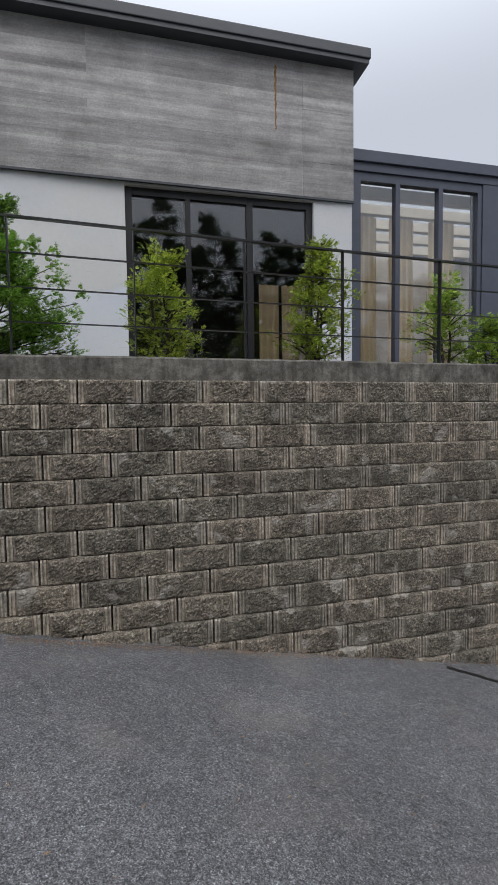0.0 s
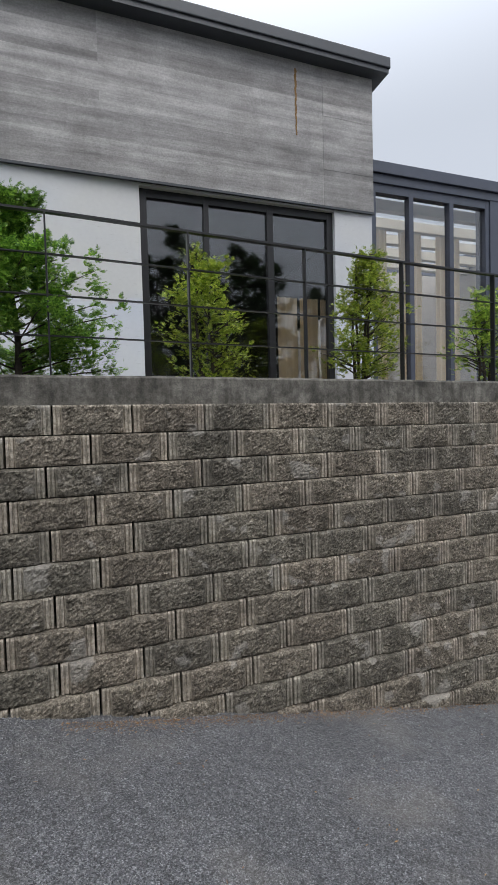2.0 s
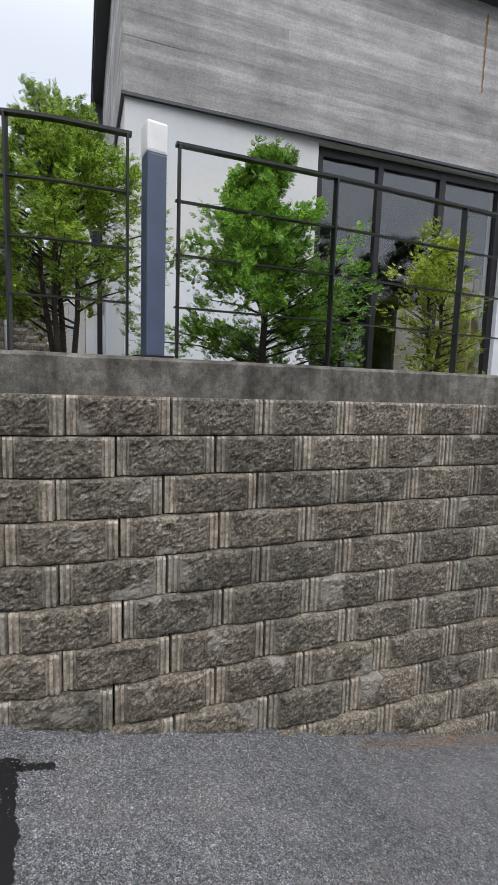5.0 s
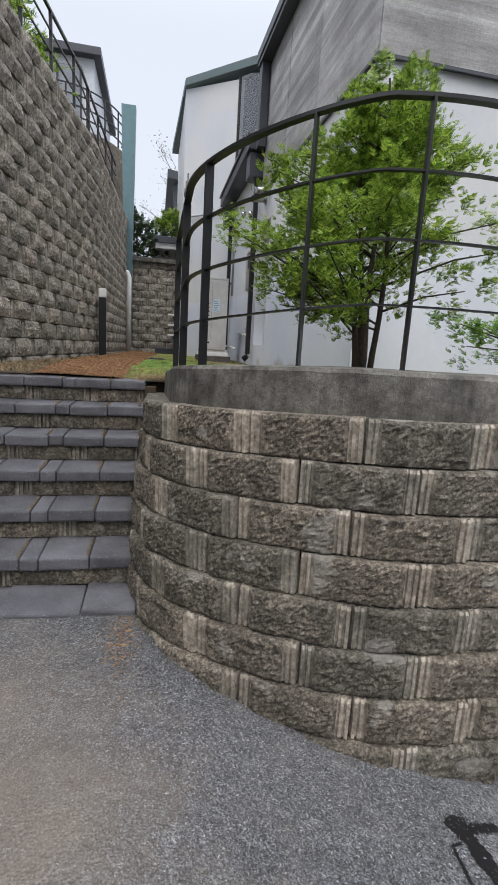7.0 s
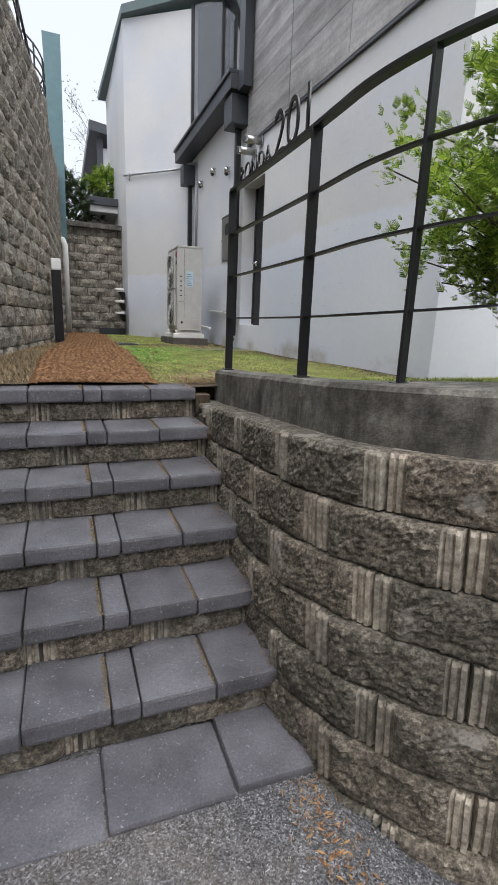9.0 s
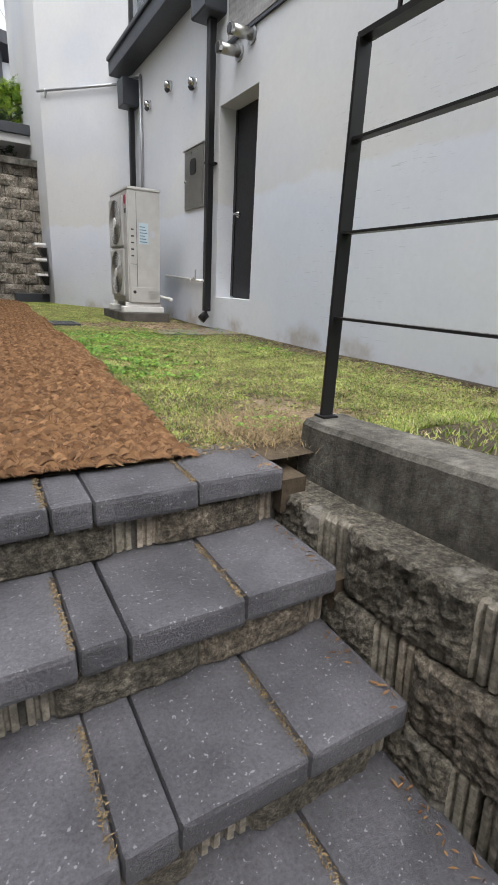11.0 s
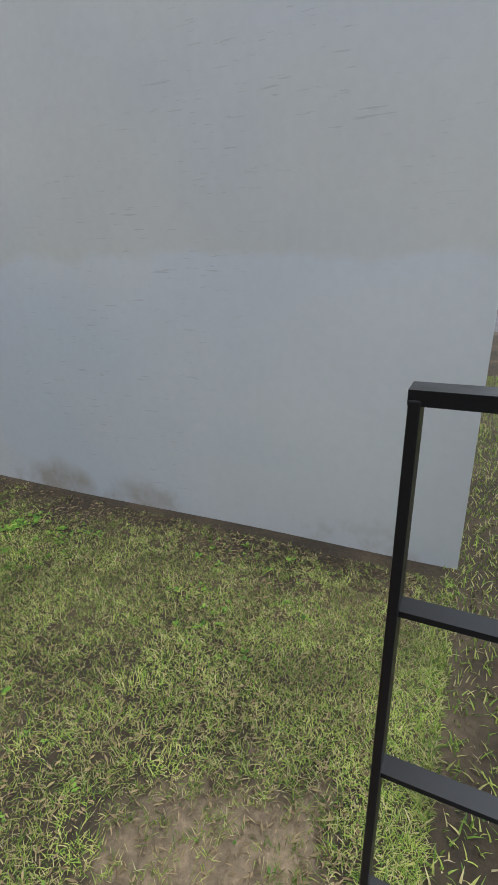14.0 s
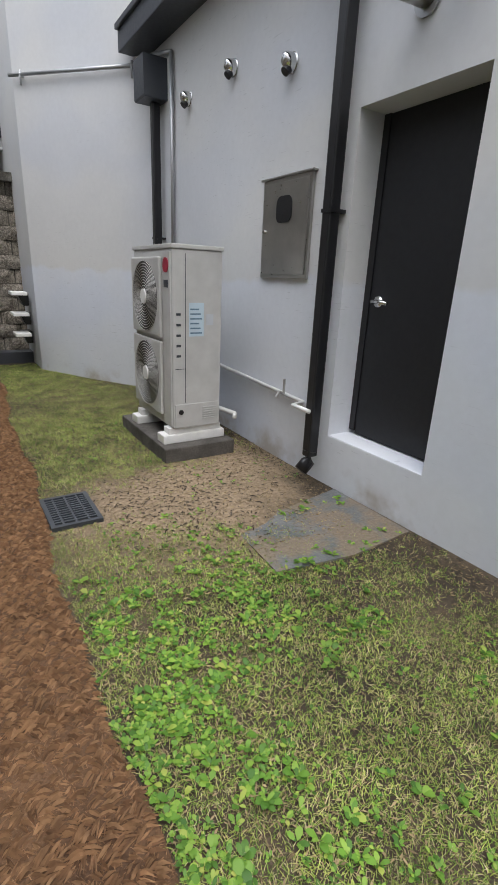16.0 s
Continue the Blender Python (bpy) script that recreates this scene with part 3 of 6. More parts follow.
def curtain(name, x0, x1, y, z0, z1, along="x"):
    """A pleated hanging."""
    bm = bmesh.new()
    n = max(12, int((x1 - x0) / 0.015))
    rows = []
    for k in range(n + 1):
        u = x0 + (x1 - x0) * k / n
        d = 0.025 * math.sin(u * 62) + 0.008 * math.sin(u * 23)
        rows.append([bm.verts.new((u, y + d, z) if along == "x" else (y + d, u, z)) for z in (z0, z1)])
    for s, t in zip(rows, rows[1:]):
        bm.faces.new((s[0], t[0], t[1], s[1]))
    bmesh.ops.solidify(bm, geom=list(bm.faces), thickness=0.004)
    return tagged(part(name, bm, CURTAIN, smooth=True), "beige curtain hanging behind the glass", "curtain", "beige curtains")


for a, b in ((2.3, 2.6), (2.66, 2.92), (2.98, 3.3)):
    curtain("curtain", a, b, 6.97, 2.17, 3.6)


# ---- the glazed annex beside the house ----
AX0, AX1, AY = 3.92, 8.6, 7.0


def annex():
    w = tagged(new("window_annex"), "slate-grey glazed annex with tall panes", "window", kind="structure")
    fr = bmesh.new()
    muls = (AX0, 4.6, 5.37, 6.1)
    box(fr, 3.65, AX0 + 0.04, AY, AY + 0.12, 2.0, 5.4)
    for m in muls[1:]:
        box(fr, m - 0.04, m + 0.04, AY, AY + 0.12, 2.0, 5.399, 0.004)
    box(fr, AX0 + 0.04, 6.06, AY + 0.002, AY + 0.12, 5.27, 5.4)
    box(fr, AX0 + 0.04, 6.06, AY + 0.002, AY + 0.12, 2.0, 2.2)
    part("window_frame", fr, SLATE, w)
    for a, b in zip(muls, muls[1:]):
        p = part("pane", boxed(a + 0.03, b - 0.03, AY + 0.06, AY + 0.07, 2.15, 5.3), GLASS, w)
        p.visible_shadow = False
    tagged(part("wall_annex", boxed(6.142, AX1, AY - 0.02, AY + 0.3, 1.9, 5.4), SLATE), "slate-grey metal-clad wall of the annex", "wall", kind="structure")
    r = bmesh.new()
    for lo, hi, o in ((5.4, 5.53, 0.03), (5.53, 5.7, 0.07)):
        box(r, 3.65, AX1, AY - o, AY + 0.35, lo, hi, 0.008)
        box(r, 3.65, 3.9, AY + 0.35, 10.6, lo, hi)
        box(r, AX1 - 0.3, AX1, AY + 0.35, 10.6, lo, hi)
        box(r, 3.65, AX1, 10.6, 10.9, lo, hi)
    ro = tagged(part("roof_annex", r, SLATE), "slate-grey annex roof edge round a glass roof", "roof", kind="structure")
    g = part("pane", boxed(3.9, AX1 - 0.3, AY + 0.35, 10.6, 5.55, 5.57), GLASS, ro)
    g.visible_shadow = False
    b = bmesh.new()
    box(b, 3.65, AX1, 10.6, 10.7, 2.0, 5.39)
    box(b, AX1 - 0.1, AX1, AY + 0.31, 10.6, 2.0, 5.39)
    tagged(part("wall_annex_back", b, plain("pale_wall", (0.55, 0.5, 0.44), 0.9)), "pale rear wall seen through the annex glass", "wall", kind="structure")
    tagged(part("floor_annex", boxed(3.65, AX1 - 0.1, AY + 0.13, 10.6, 2.1, 2.16), ROOM_SHADE), "annex floor in the near-black room shade colour", "floor", kind="structure")


annex()
for k in range(5):
    tagged(part("ceiling_beam", boxed(3.66, 8.4, 7.4 + 0.6 * k, 7.52 + 0.6 * k, 5.22, 5.39, 0.006), plain("pale_beam", (0.62, 0.56, 0.46), 0.8)), "pale wooden ceiling beam behind the annex glass", "beam", "annex beams")
for a, b in ((4.05, 4.5), (4.72, 5.2), (5.45, 5.95)):
    curtain("curtain", a, b, 7.5, 2.17, 4.95)


# ---- the white tower and the glass behind the side wall ----
TA, TB = Vector((-1.72, 13.72)), Vector((-2.77, 15.52))


def tower():
    d = (TB - TA).normalized()
    back = Vector((-d.y, d.x))
    if back.y < 0:
        back = -back
    bm = bmesh.new()
    ring = [TA, TB, TB + Vector((0.0, 4.0)), TA + Vector((3.5, 4.0)), TA + Vector((3.5, 0.0))]
    lo = [bm.verts.new((p.x, p.y, 1.9)) for p in ring]
    hi = [bm.verts.new((p.x, p.y, z)) for p, z in zip(ring, (7.95, 8.42, 8.42, 7.9, 7.9))]
    for k in range(5):
        bm.faces.new((lo[k], lo[(k + 1) % 5], hi[(k + 1) % 5], hi[k]))
    bm.faces.new(lo[::-1])
    bm.faces.new(hi)
    bmesh.ops.recalc_face_normals(bm, faces=bm.faces)
    tagged(part("wall_tower", bm, STUCCO), "tall white stuccoed stair tower", "wall", kind="structure")
    rb = bmesh.new()
    ring = [TA + Vector((0.35, -0.75)), TB + Vector((-0.03, -0.16)), TB + Vector((-0.2, 4.2)), TA + Vector((3.7, 4.2)), TA + Vector((3.7, -0.7))]
    lo = [rb.verts.new((p.x, p.y, z)) for p, z in zip(ring, (7.96, 8.43, 8.43, 7.91, 7.91))]
    hi = [rb.verts.new((p.x, p.y, z)) for p, z in zip(ring, (8.12, 8.59, 8.59, 8.07, 8.07))]
    for k in range(5):
        rb.faces.new((lo[k], lo[(k + 1) % 5], hi[(k + 1) % 5], hi[k]))
    rb.faces.new(lo[::-1])
    rb.faces.new(hi)
    bmesh.ops.recalc_face_normals(rb, faces=rb.faces)
    tagged(part("roof_tower", rb, plain("green_grey_metal", (0.10, 0.14, 0.14), 0.5)), "thin grey-green metal roof edge of the tower", "roof", kind="structure")
    w = tagged(new("window_upper"), "dark upper glazing with slim frames", "window", kind="structure")
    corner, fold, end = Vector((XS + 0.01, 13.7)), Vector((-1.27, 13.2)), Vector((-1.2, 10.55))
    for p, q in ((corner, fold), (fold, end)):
        # an added near-black sheet behind each pane stands for the unlit interior
        for name, inset, mat in (("pane", 0.0, GLASS), ("backing", 0.14, ROOM_SHADE)):
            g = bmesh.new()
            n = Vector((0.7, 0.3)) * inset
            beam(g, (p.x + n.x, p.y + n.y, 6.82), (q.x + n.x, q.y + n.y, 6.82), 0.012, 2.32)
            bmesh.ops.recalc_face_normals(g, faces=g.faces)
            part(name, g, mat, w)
    fr = bmesh.new()
    for p in (corner, fold, end):
        box(fr, p.x - 0.03, p.x + 0.03, p.y - 0.03, p.y + 0.03, 5.652, 7.99)
    part("window_frame", fr, BLACK, w)


tower()


# ---- the door in the side wall ----
def side_door():
    y0, y1, z0, z1 = DOOR
    d = tagged(part("door_1", boxed(XS + 0.2, XS + 0.24, y0 + 0.002, y1 - 0.05, z0 + 0.009, z1 - 0.002, 0.003), DOORMAT), "closed dark grey metal door in a white reveal", "door", kind="structure")
    part("door_frame", box(boxed(XS + 0.19, XS + 0.25, y1 - 0.05, y1 - 0.002, z0 + 0.03, z1 - 0.002), XS + 0.24, XS + 0.26, y0 + 0.002, y1 - 0.052, z0 + 0.001, z0 + 0.028), BLACK, d)
    h = bmesh.new()
    tube(h, [(XS + 0.2, y1 - 0.13, 3.22), (XS + 0.185, y1 - 0.13, 3.22)], 0.034, 16)
    tube(h, [(XS + 0.185, y1 - 0.13, 3.22), (XS + 0.13, y1 - 0.13, 3.22)], 0.012, 10)
    tube(h, [(XS + 0.13, y1 - 0.13, 3.22), (XS + 0.13, y1 - 0.20, 3.22), (XS + 0.135, y1 - 0.25, 3.215)], 0.012, 10)
    part("handle", h, CHROME, d, "chrome lever handle on a round rose", True)
    tagged(part("trim_sill", boxed(XS + 0.004, XS + 0.19, y0 + 0.001, y1 - 0.001, z0 - 0.03, z0 + 0.008, 0.006), STUCCO), "white rendered door sill", "trim", kind="structure")


side_door()


# ---- pipes and fixtures on the side wall ----
def rain_pipe(y, z_top, z_bottom, box_w, box_h):
    p = tagged(new("downpipe"), "black square rain hopper with a straight downpipe", "downpipe", "black downpipes")
    hp = bmesh.new()
    vs = []
    for z, o, w in ((z_top - box_h, 0.225, box_w * 0.96), (z_top - box_h * 0.96, 0.24, box_w), (z_top, 0.24, box_w)):
        vs.append([hp.verts.new(c) for c in ((XS - 0.001, y - w / 2, z), (XS - o, y - w / 2, z), (XS - o, y + w / 2, z), (XS - 0.001, y + w / 2, z))])
    for s, t in zip(vs, vs[1:]):
        for k in range(4):
            hp.faces.new((s[k], s[(k + 1) % 4], t[(k + 1) % 4], t[k]))
    hp.faces.new(vs[0][::-1])
    hp.faces.new(vs[-1])
    bmesh.ops.recalc_face_normals(hp, faces=hp.faces)
    part("hopper", hp, CHARCOAL, p)
    part("pipe", boxed(XS - 0.12, XS - 0.04, y - 0.038, y + 0.038, z_bottom + 0.1, z_top - box_h, 0.012), BLACK, p)
    part("shoe", tubed([(XS - 0.08, y, z_bottom + 0.14), (XS - 0.09, y, z_bottom + 0.06), (XS - 0.15, y, z_bottom)], 0.05, 12), BLACK, p, smooth=True)
    part("clip", boxed(XS - 0.124, XS - 0.001, y - 0.043, y + 0.043, (z_top + z_bottom) / 2, (z_top + z_bottom) / 2 + 0.02), BLACK, p)


rain_pipe(10.72, 5.37, 2.06, 0.34, 0.36)
rain_pipe(13.5, 5.25, 2.1, 0.27, 0.34)


def vent_cap(y, z):
    v = tagged(new("vent_cap"), "small domed stainless steel wall vent", "vent", "round wall vents")
    bm = bmesh.new()
    n = 14
    rings = []
    for k in range(6):
        a = math.pi / 2 * k / 5
        rings.append([bm.verts.new((XS - 0.085 * math.sin(a), y + 0.05 * math.cos(t) * math.cos(a * 0.75), z + 0.055 * math.sin(t) * math.cos(a * 0.75) + 0.01 * k / 5)) for t in (2 * math.pi * j / n for j in range(n))])
    for s, t in zip(rings, rings[1:]):
        for j in range(n):
            bm.faces.new((s[j], s[(j + 1) % n], t[(j + 1) % n], t[j]))
    bm.faces.new(rings[-1])
    part("hood", bm, CHROME, v, smooth=True)
    part("flange", tubed([(XS, y, z), (XS - 0.008, y, z)], 0.06, 20), CHROME, v)
    part("opening", tubed([(XS - 0.04, y, z - 0.035), (XS - 0.065, y, z - 0.06)], 0.03, 12), BLACK, v)


for y, z in ((12.87, 4.81), (12.07, 4.82), (11.31, 4.64)):
    vent_cap(y, z)


def flue(y, z):
    f = tagged(new("flue_pipe"), "stubby stainless flue pipe with a perforated collar", "flue", "steel flues")
    part("pipe", tubed([(XS + 0.01, y, z), (XS - 0.22, y, z - 0.012)], 0.046, 18), STEEL, f, smooth=True)
    part("collar", tubed([(XS + 0.0, y, z), (XS - 0.012, y, z)], 0.078, 18), GALV, f)
    part("rim", tubed([(XS - 0.21, y, z - 0.012), (XS - 0.24, y, z - 0.013)], 0.052, 18), CHROME, f)
    part("mouth", tubed([(XS - 0.233, y, z - 0.013), (XS - 0.242, y, z - 0.013)], 0.042, 16), BLACK, f)


flue(10.25, 4.6)
flue(10.01, 4.66)


def meter_box():
    m = tagged(new("meter_box"), "flat stainless steel meter box with a small window", "meter box")
    part("body", boxed(XS - 0.024, XS + 0.0, 10.99, 11.55, 3.335, 3.985, 0.004), STEEL, m)
    part("door", boxed(XS - 0.033, XS - 0.024, 11.01, 11.53, 3.36, 3.96, 0.004), STEEL, m)
    wb = bmesh.new()
    ring = [(11.27 + sy * 0.04 + 0.05 * math.cos(t), 3.785 + sz * 0.035 + 0.05 * math.sin(t)) for sy, sz, q in ((1, 1, 0), (-1, 1, 1), (-1, -1, 2), (1, -1, 3)) for t in (math.pi / 2 * (q + j / 4) for j in range(5))]
    lo, hi = ([wb.verts.new((x, y, z)) for y, z in ring] for x in (XS - 0.038, XS - 0.03))
    wb.faces.new(lo)
    for j in range(len(ring)):
        wb.faces.new((lo[j], lo[(j + 1) % len(ring)], hi[(j + 1) % len(ring)], hi[j]))
    bmesh.ops.recalc_face_normals(wb, faces=wb.faces)
    part("window", wb, BLACK, m, "dark glazed inspection window")
    part("latch", tubed([(XS - 0.032, 11.5, 3.65), (XS - 0.045, 11.5, 3.65)], 0.014, 10), CHROME, m)
    part("drip_ledge", boxed(XS - 0.04, XS, 10.97, 11.57, 3.986, 3.997), STEEL, m)


meter_box()
cond = bmesh.new()
tube(cond, [(XS - 0.03, 13.2, 3.4), (XS - 0.03, 13.2, 5.25)], 0.02, 8)
tube(cond, [(XS - 0.03, 13.2, 5.25), (XS - 0.03, 13.65, 5.36)], 0.02, 8)
tagged(part("conduit", cond, GALV, smooth=True), "thin grey conduit rising up the wall", "conduit")
pipe = bmesh.new()
u = (TB - TA).normalized()
n2 = Vector((-0.66, -0.75))
a3 = [(TA + u * t + n2 * 0.05) for t in (0.15, 2.1)]
tube(pipe, [(a3[0].x, a3[0].y, 5.3), (a3[1].x, a3[1].y, 5.45)], 0.02, 8)
for t in (0.25, 1.9):
    q = TA + u * t
    rise_z = 5.29 + 0.077 * (t - 0.15)
    tube(pipe, [(q.x, q.y, rise_z), (q.x + n2.x * 0.06, q.y + n2.y * 0.06, rise_z)], 0.012, 6)
    tube(pipe, [(q.x + n2.x * 0.06, q.y + n2.y * 0.06, rise_z + 0.05), (q.x + n2.x * 0.06, q.y + n2.y * 0.06, rise_z - 0.1)], 0.012, 6)
tagged(part("wall_conduit", pipe, GALV, smooth=True), "level grey conduit with clips across the tower", "conduit")
wp = bmesh.new()
tube(wp, [(XS - 0.03, 12.2, 2.56), (XS - 0.03, 10.9, 2.5), (XS - 0.15, 10.86, 2.5), (XS - 0.15, 10.68, 2.5)], 0.015, 10)
tagged(part("water_pipe", wp, WHITE, smooth=True), "white insulated water pipe running behind the downpipe", "pipe")
tp = tagged(new("garden_tap"), "small brass-grey garden tap on the pipe", "tap")
part("spout", tubed([(XS - 0.06, 11.1, 2.52), (XS - 0.1, 11.1, 2.54), (XS - 0.13, 11.1, 2.5)], 0.012, 8), STEEL, tp)
part("valve", tubed([(XS - 0.06, 11.1, 2.52), (XS - 0.06, 11.1, 2.63)], 0.01, 8), STEEL, tp)


# ---- the outdoor unit ----
def outdoor_unit():
    x0, x1, y0, y1, z0, z1 = -2.47, -2.07, 11.56, 12.34, 2.2, 3.53
    tagged(part("unit_pad", boxed(-2.58, -1.98, 11.46, 12.5, 1.93, 2.08, 0.012), grainy("pad_concrete", (0.06, 0.055, 0.05), (0.13, 0.12, 0.11), 6, 80, 0.95)), "low rough concrete pad on bare soil", "pad")
    a = tagged(new("air_conditioner"), "tall off-white two-fan outdoor air conditioning unit", "outdoor unit")
    part("casing", boxed(x0, x1, y0, y1, z0, z1 - 0.03, 0.012), ACGREY, a)
    part("lid", boxed(x0 - 0.008, x1 + 0.008, y0 - 0.008, y1 + 0.008, z1 - 0.03, z1, 0.006), ACGREY, a)
    for zc in (z0 + 0.36, z0 + 0.96):
        yc = y0 + 0.47
        g = part("fan_grille", boxed(x0 - 0.03, x0 - 0.001, yc - 0.3, yc + 0.3, zc - 0.285, zc + 0.285, 0.012), ACGREY, a)
        # no hole is cut: a flat dark disc paints the fan recess's shade
        part("fan_cavity", tubed([(x0 - 0.0315, yc, zc), (x0 - 0.029, yc, zc)], 0.262, 32), plain("fan_shadow", (0.05, 0.048, 0.046), 0.6), g, "flat dark disc painted as the shade inside the fan opening")
        rings = bmesh.new()
        for k in range(1, 14):
            r = 0.02 * k
            tube(rings, [(x0 - 0.036, yc + r * math.cos(t), zc + r * math.sin(t)) for t in (2 * math.pi * j / 28 for j in range(29))], 0.0024, 4)
        part("guard", rings, ACGREY, g)
        part("hub", tubed([(x0 - 0.045, yc, zc), (x0 - 0.03, yc, zc)], 0.055, 20), WHITE, g)
    part("front_panel", boxed(x0 - 0.012, x0 - 0.001, y0 + 0.012, y0 + 0.15, z0 + 0.02, z1 - 0.05, 0.003), ACGREY, a)
    part("service_cover", boxed(x0 + 0.015, x1 - 0.015, y0 - 0.01, y0 - 0.0005, z0 + 0.005, z0 + 0.19, 0.003), ACGREY, a)
    for k in range(6):
        part("louvre", boxed(x1 - 0.16, x1 - 0.04, y0 - 0.016, y0 - 0.009, z0 + 0.06 + 0.018 * k, z0 + 0.066 + 0.018 * k), ACGREY, a)
    for k in range(5):
        part("slot", boxed(x0 + 0.03, x0 + 0.065, y0 - 0.0035, y0 - 0.0005, z0 + 0.55 + 0.075 * k, z0 + 0.567 + 0.075 * k), CHARCOAL, a)
    part("seam", boxed(x0 + 0.1, x0 + 0.104, y0 - 0.003, y0 - 0.0005, z0 + 0.2, z1 - 0.06), CHARCOAL, a)
    part("seam", boxed(x0 + 0.02, x0 + 0.098, y0 - 0.003, y0 - 0.0005, z0 + 0.46, z0 + 0.464), CHARCOAL, a)
    part("notice", boxed(x0 + 0.27, x0 + 0.33, y0 - 0.003, y0 - 0.0005, z0 + 0.78, z0 + 0.86), plain("grey_notice", (0.5, 0.53, 0.57), 0.6), a)
    part("cable_entry", tubed([(x0 + 0.06, y0 - 0.016, z0 + 0.13), (x0 + 0.06, y0 - 0.009, z0 + 0.13)], 0.02, 12), BLACK, a)
    lab = part("rating_label", boxed(x0 + 0.13, x0 + 0.25, y0 - 0.003, y0 - 0.0005, z0 + 0.7, z0 + 0.94), plain("pale_blue_label", (0.5, 0.62, 0.7), 0.6), a, "pale blue rating label")
    for k in range(6):
        part("text_bar", boxed(x0 + 0.14, x0 + 0.235 - 0.012 * (k % 3), y0 - 0.0045, y0 - 0.003, z0 + 0.72 + 0.034 * k, z0 + 0.73 + 0.034 * k), plain("label_ink", (0.12, 0.2, 0.28), 0.7), lab)
    part("badge", tubed([(x0 - 0.016, y0 + 0.08, z1 - 0.14), (x0 - 0.012, y0 + 0.08, z1 - 0.14)], 0.05, 24), plain("red_badge", (0.35, 0.02, 0.05), 0.4), a, "round dark red badge")
    part("badge_bar", boxed(x0 - 0.015, x0 - 0.012, y0 + 0.045, y0 + 0.115, z1 - 0.29, z1 - 0.24), CHARCOAL, a)
    for y in (y0 + 0.02, y0 + 0.62):
        f = bmesh.new()
        box(f, x0 - 0.08, x1 + 0.05, y - 0.02, y + 0.12, 2.08, 2.15, 0.01)
        box(f, x0 - 0.03, x1 + 0.02, y + 0.0, y + 0.1, 2.15, 2.2, 0.006)
        part("foot", f, WHITE, a, "white plastic support block")
    part("drain_hose", tubed([(x1 - 0.02, y0 + 0.2, 2.3), (x1 + 0.1, y0 + 0.18, 2.27), (x1 + 0.17, y0 + 0.04, 2.25), (x1 + 0.13, y0 - 0.02, 2.24)], 0.02, 10), WHITE, a, smooth=True)


outdoor_unit()


# ---- drain, slab, bollards, far fittings ----
def floor_drain():
    g = tagged(new("drain_grate"), "rectangular black plastic drain grate in soil", "drain")
    x0, x1, y0, y1 = -3.52, -3.24, 10.78, 11.18
    fr = bmesh.new()
    for a in ((x0, x1, y0, y0 + 0.025), (x0, x1, y1 - 0.025, y1), (x0, x0 + 0.025, y0 + 0.025, y1 - 0.025), (x1 - 0.025, x1, y0 + 0.025, y1 - 0.025)):
        box(fr, *a, 1.96, 1.998)
    part("frame", fr, CHARCOAL, g)
    part("pit", boxed(x0 + 0.02, x1 - 0.02, y0 + 0.02, y1 - 0.02, 1.984, 1.988), TAR, g)
    for k in range(1, 12):
        y = y0 + 0.025 + k * 0.029
        part("bar", boxed(x0 + 0.025, x1 - 0.025, y, y + 0.012, 1.988, 1.996), CHARCOAL, g)
    for k in range(1, 4):
        part("bar", boxed(x0 + k * 0.07 - 0.006, x0 + k * 0.07 + 0.006, y0 + 0.025, y1 - 0.025, 1.988, 1.995), CHARCOAL, g)


floor_drain()
def bollard(name, x, y, z0, z1, w, tilt, mat, label):
    b = tagged(new(name), label, "bollard light")
    h = z1 - z0
    part("post", boxed(-w / 2, w / 2, -w / 2, w / 2, 0.015, h * 0.87, 0.006), mat, b)
    part("lamp_head", boxed(-w / 2 - 0.004, w / 2 + 0.004, -w / 2 - 0.004, w / 2 + 0.004, h * 0.87, h, 0.015), WHITE, b, "frosted white lamp head")
    part("base_plate", boxed(-w / 2 - 0.04, w / 2 + 0.04, -w / 2 - 0.04, w / 2 + 0.04, 0.0, 0.015, 0.003), BLACK, b)
    b.matrix_world = pose(x, y, z0, 0, 0, tilt)
    return b


bollard("bollard_light", -1.585, 4.31, COPING_TOP, 3.4, 0.105, 12, BLUEGREY, "blue-grey square bollard light on the coping")
bollard("bollard_light", -4.31, 11.05, TERRACE, 3.12, 0.12, 4, BLACK, "black square bollard light beside the path")


# ---- fence on the coping ----
RAILS = (3.34, 3.05, 2.77, 2.49)


def fence(name, posts, rail_runs, label):
    f = tagged(new(name), label, "fence", "black terrace fences")
    for x, y, a in posts:
        b = boxed(-0.006, 0.006, -0.025, 0.025, 0.0, RAILS[0] - 0.010 - COPING_TOP + rail_sag(y) - sag(y), 0.002)
        p = part("post", b, BLACK, f)
        p.matrix_world = pose(x, y, COPING_TOP + sag(y), 0, 0, a)
        q = part("base_plate", boxed(-0.028, 0.028, -0.032, 0.032, 0.0, 0.008, 0.002), BLACK, p)
        for sx in (-0.019, 0.019):
            part("bolt", tubed([(sx, 0.023, 0.008), (sx, 0.023, 0.014)], 0.005, 6), GALV, p)
    for i, z in enumerate(RAILS):
        w, h = (0.042, 0.016) if i == 0 else (0.03, 0.008)
        bm = bmesh.new()
        sweep(bm, rail_runs, ((-w / 2, z - h), (w / 2, z - h), (w / 2, z), (-w / 2, z)), lambda y, k=(1.0, 0.83, 0.71, 0.6)[i]: k * rail_sag(y))
        part("top_rail" if i == 0 else "rail", bm, BLACK, f)
    return f


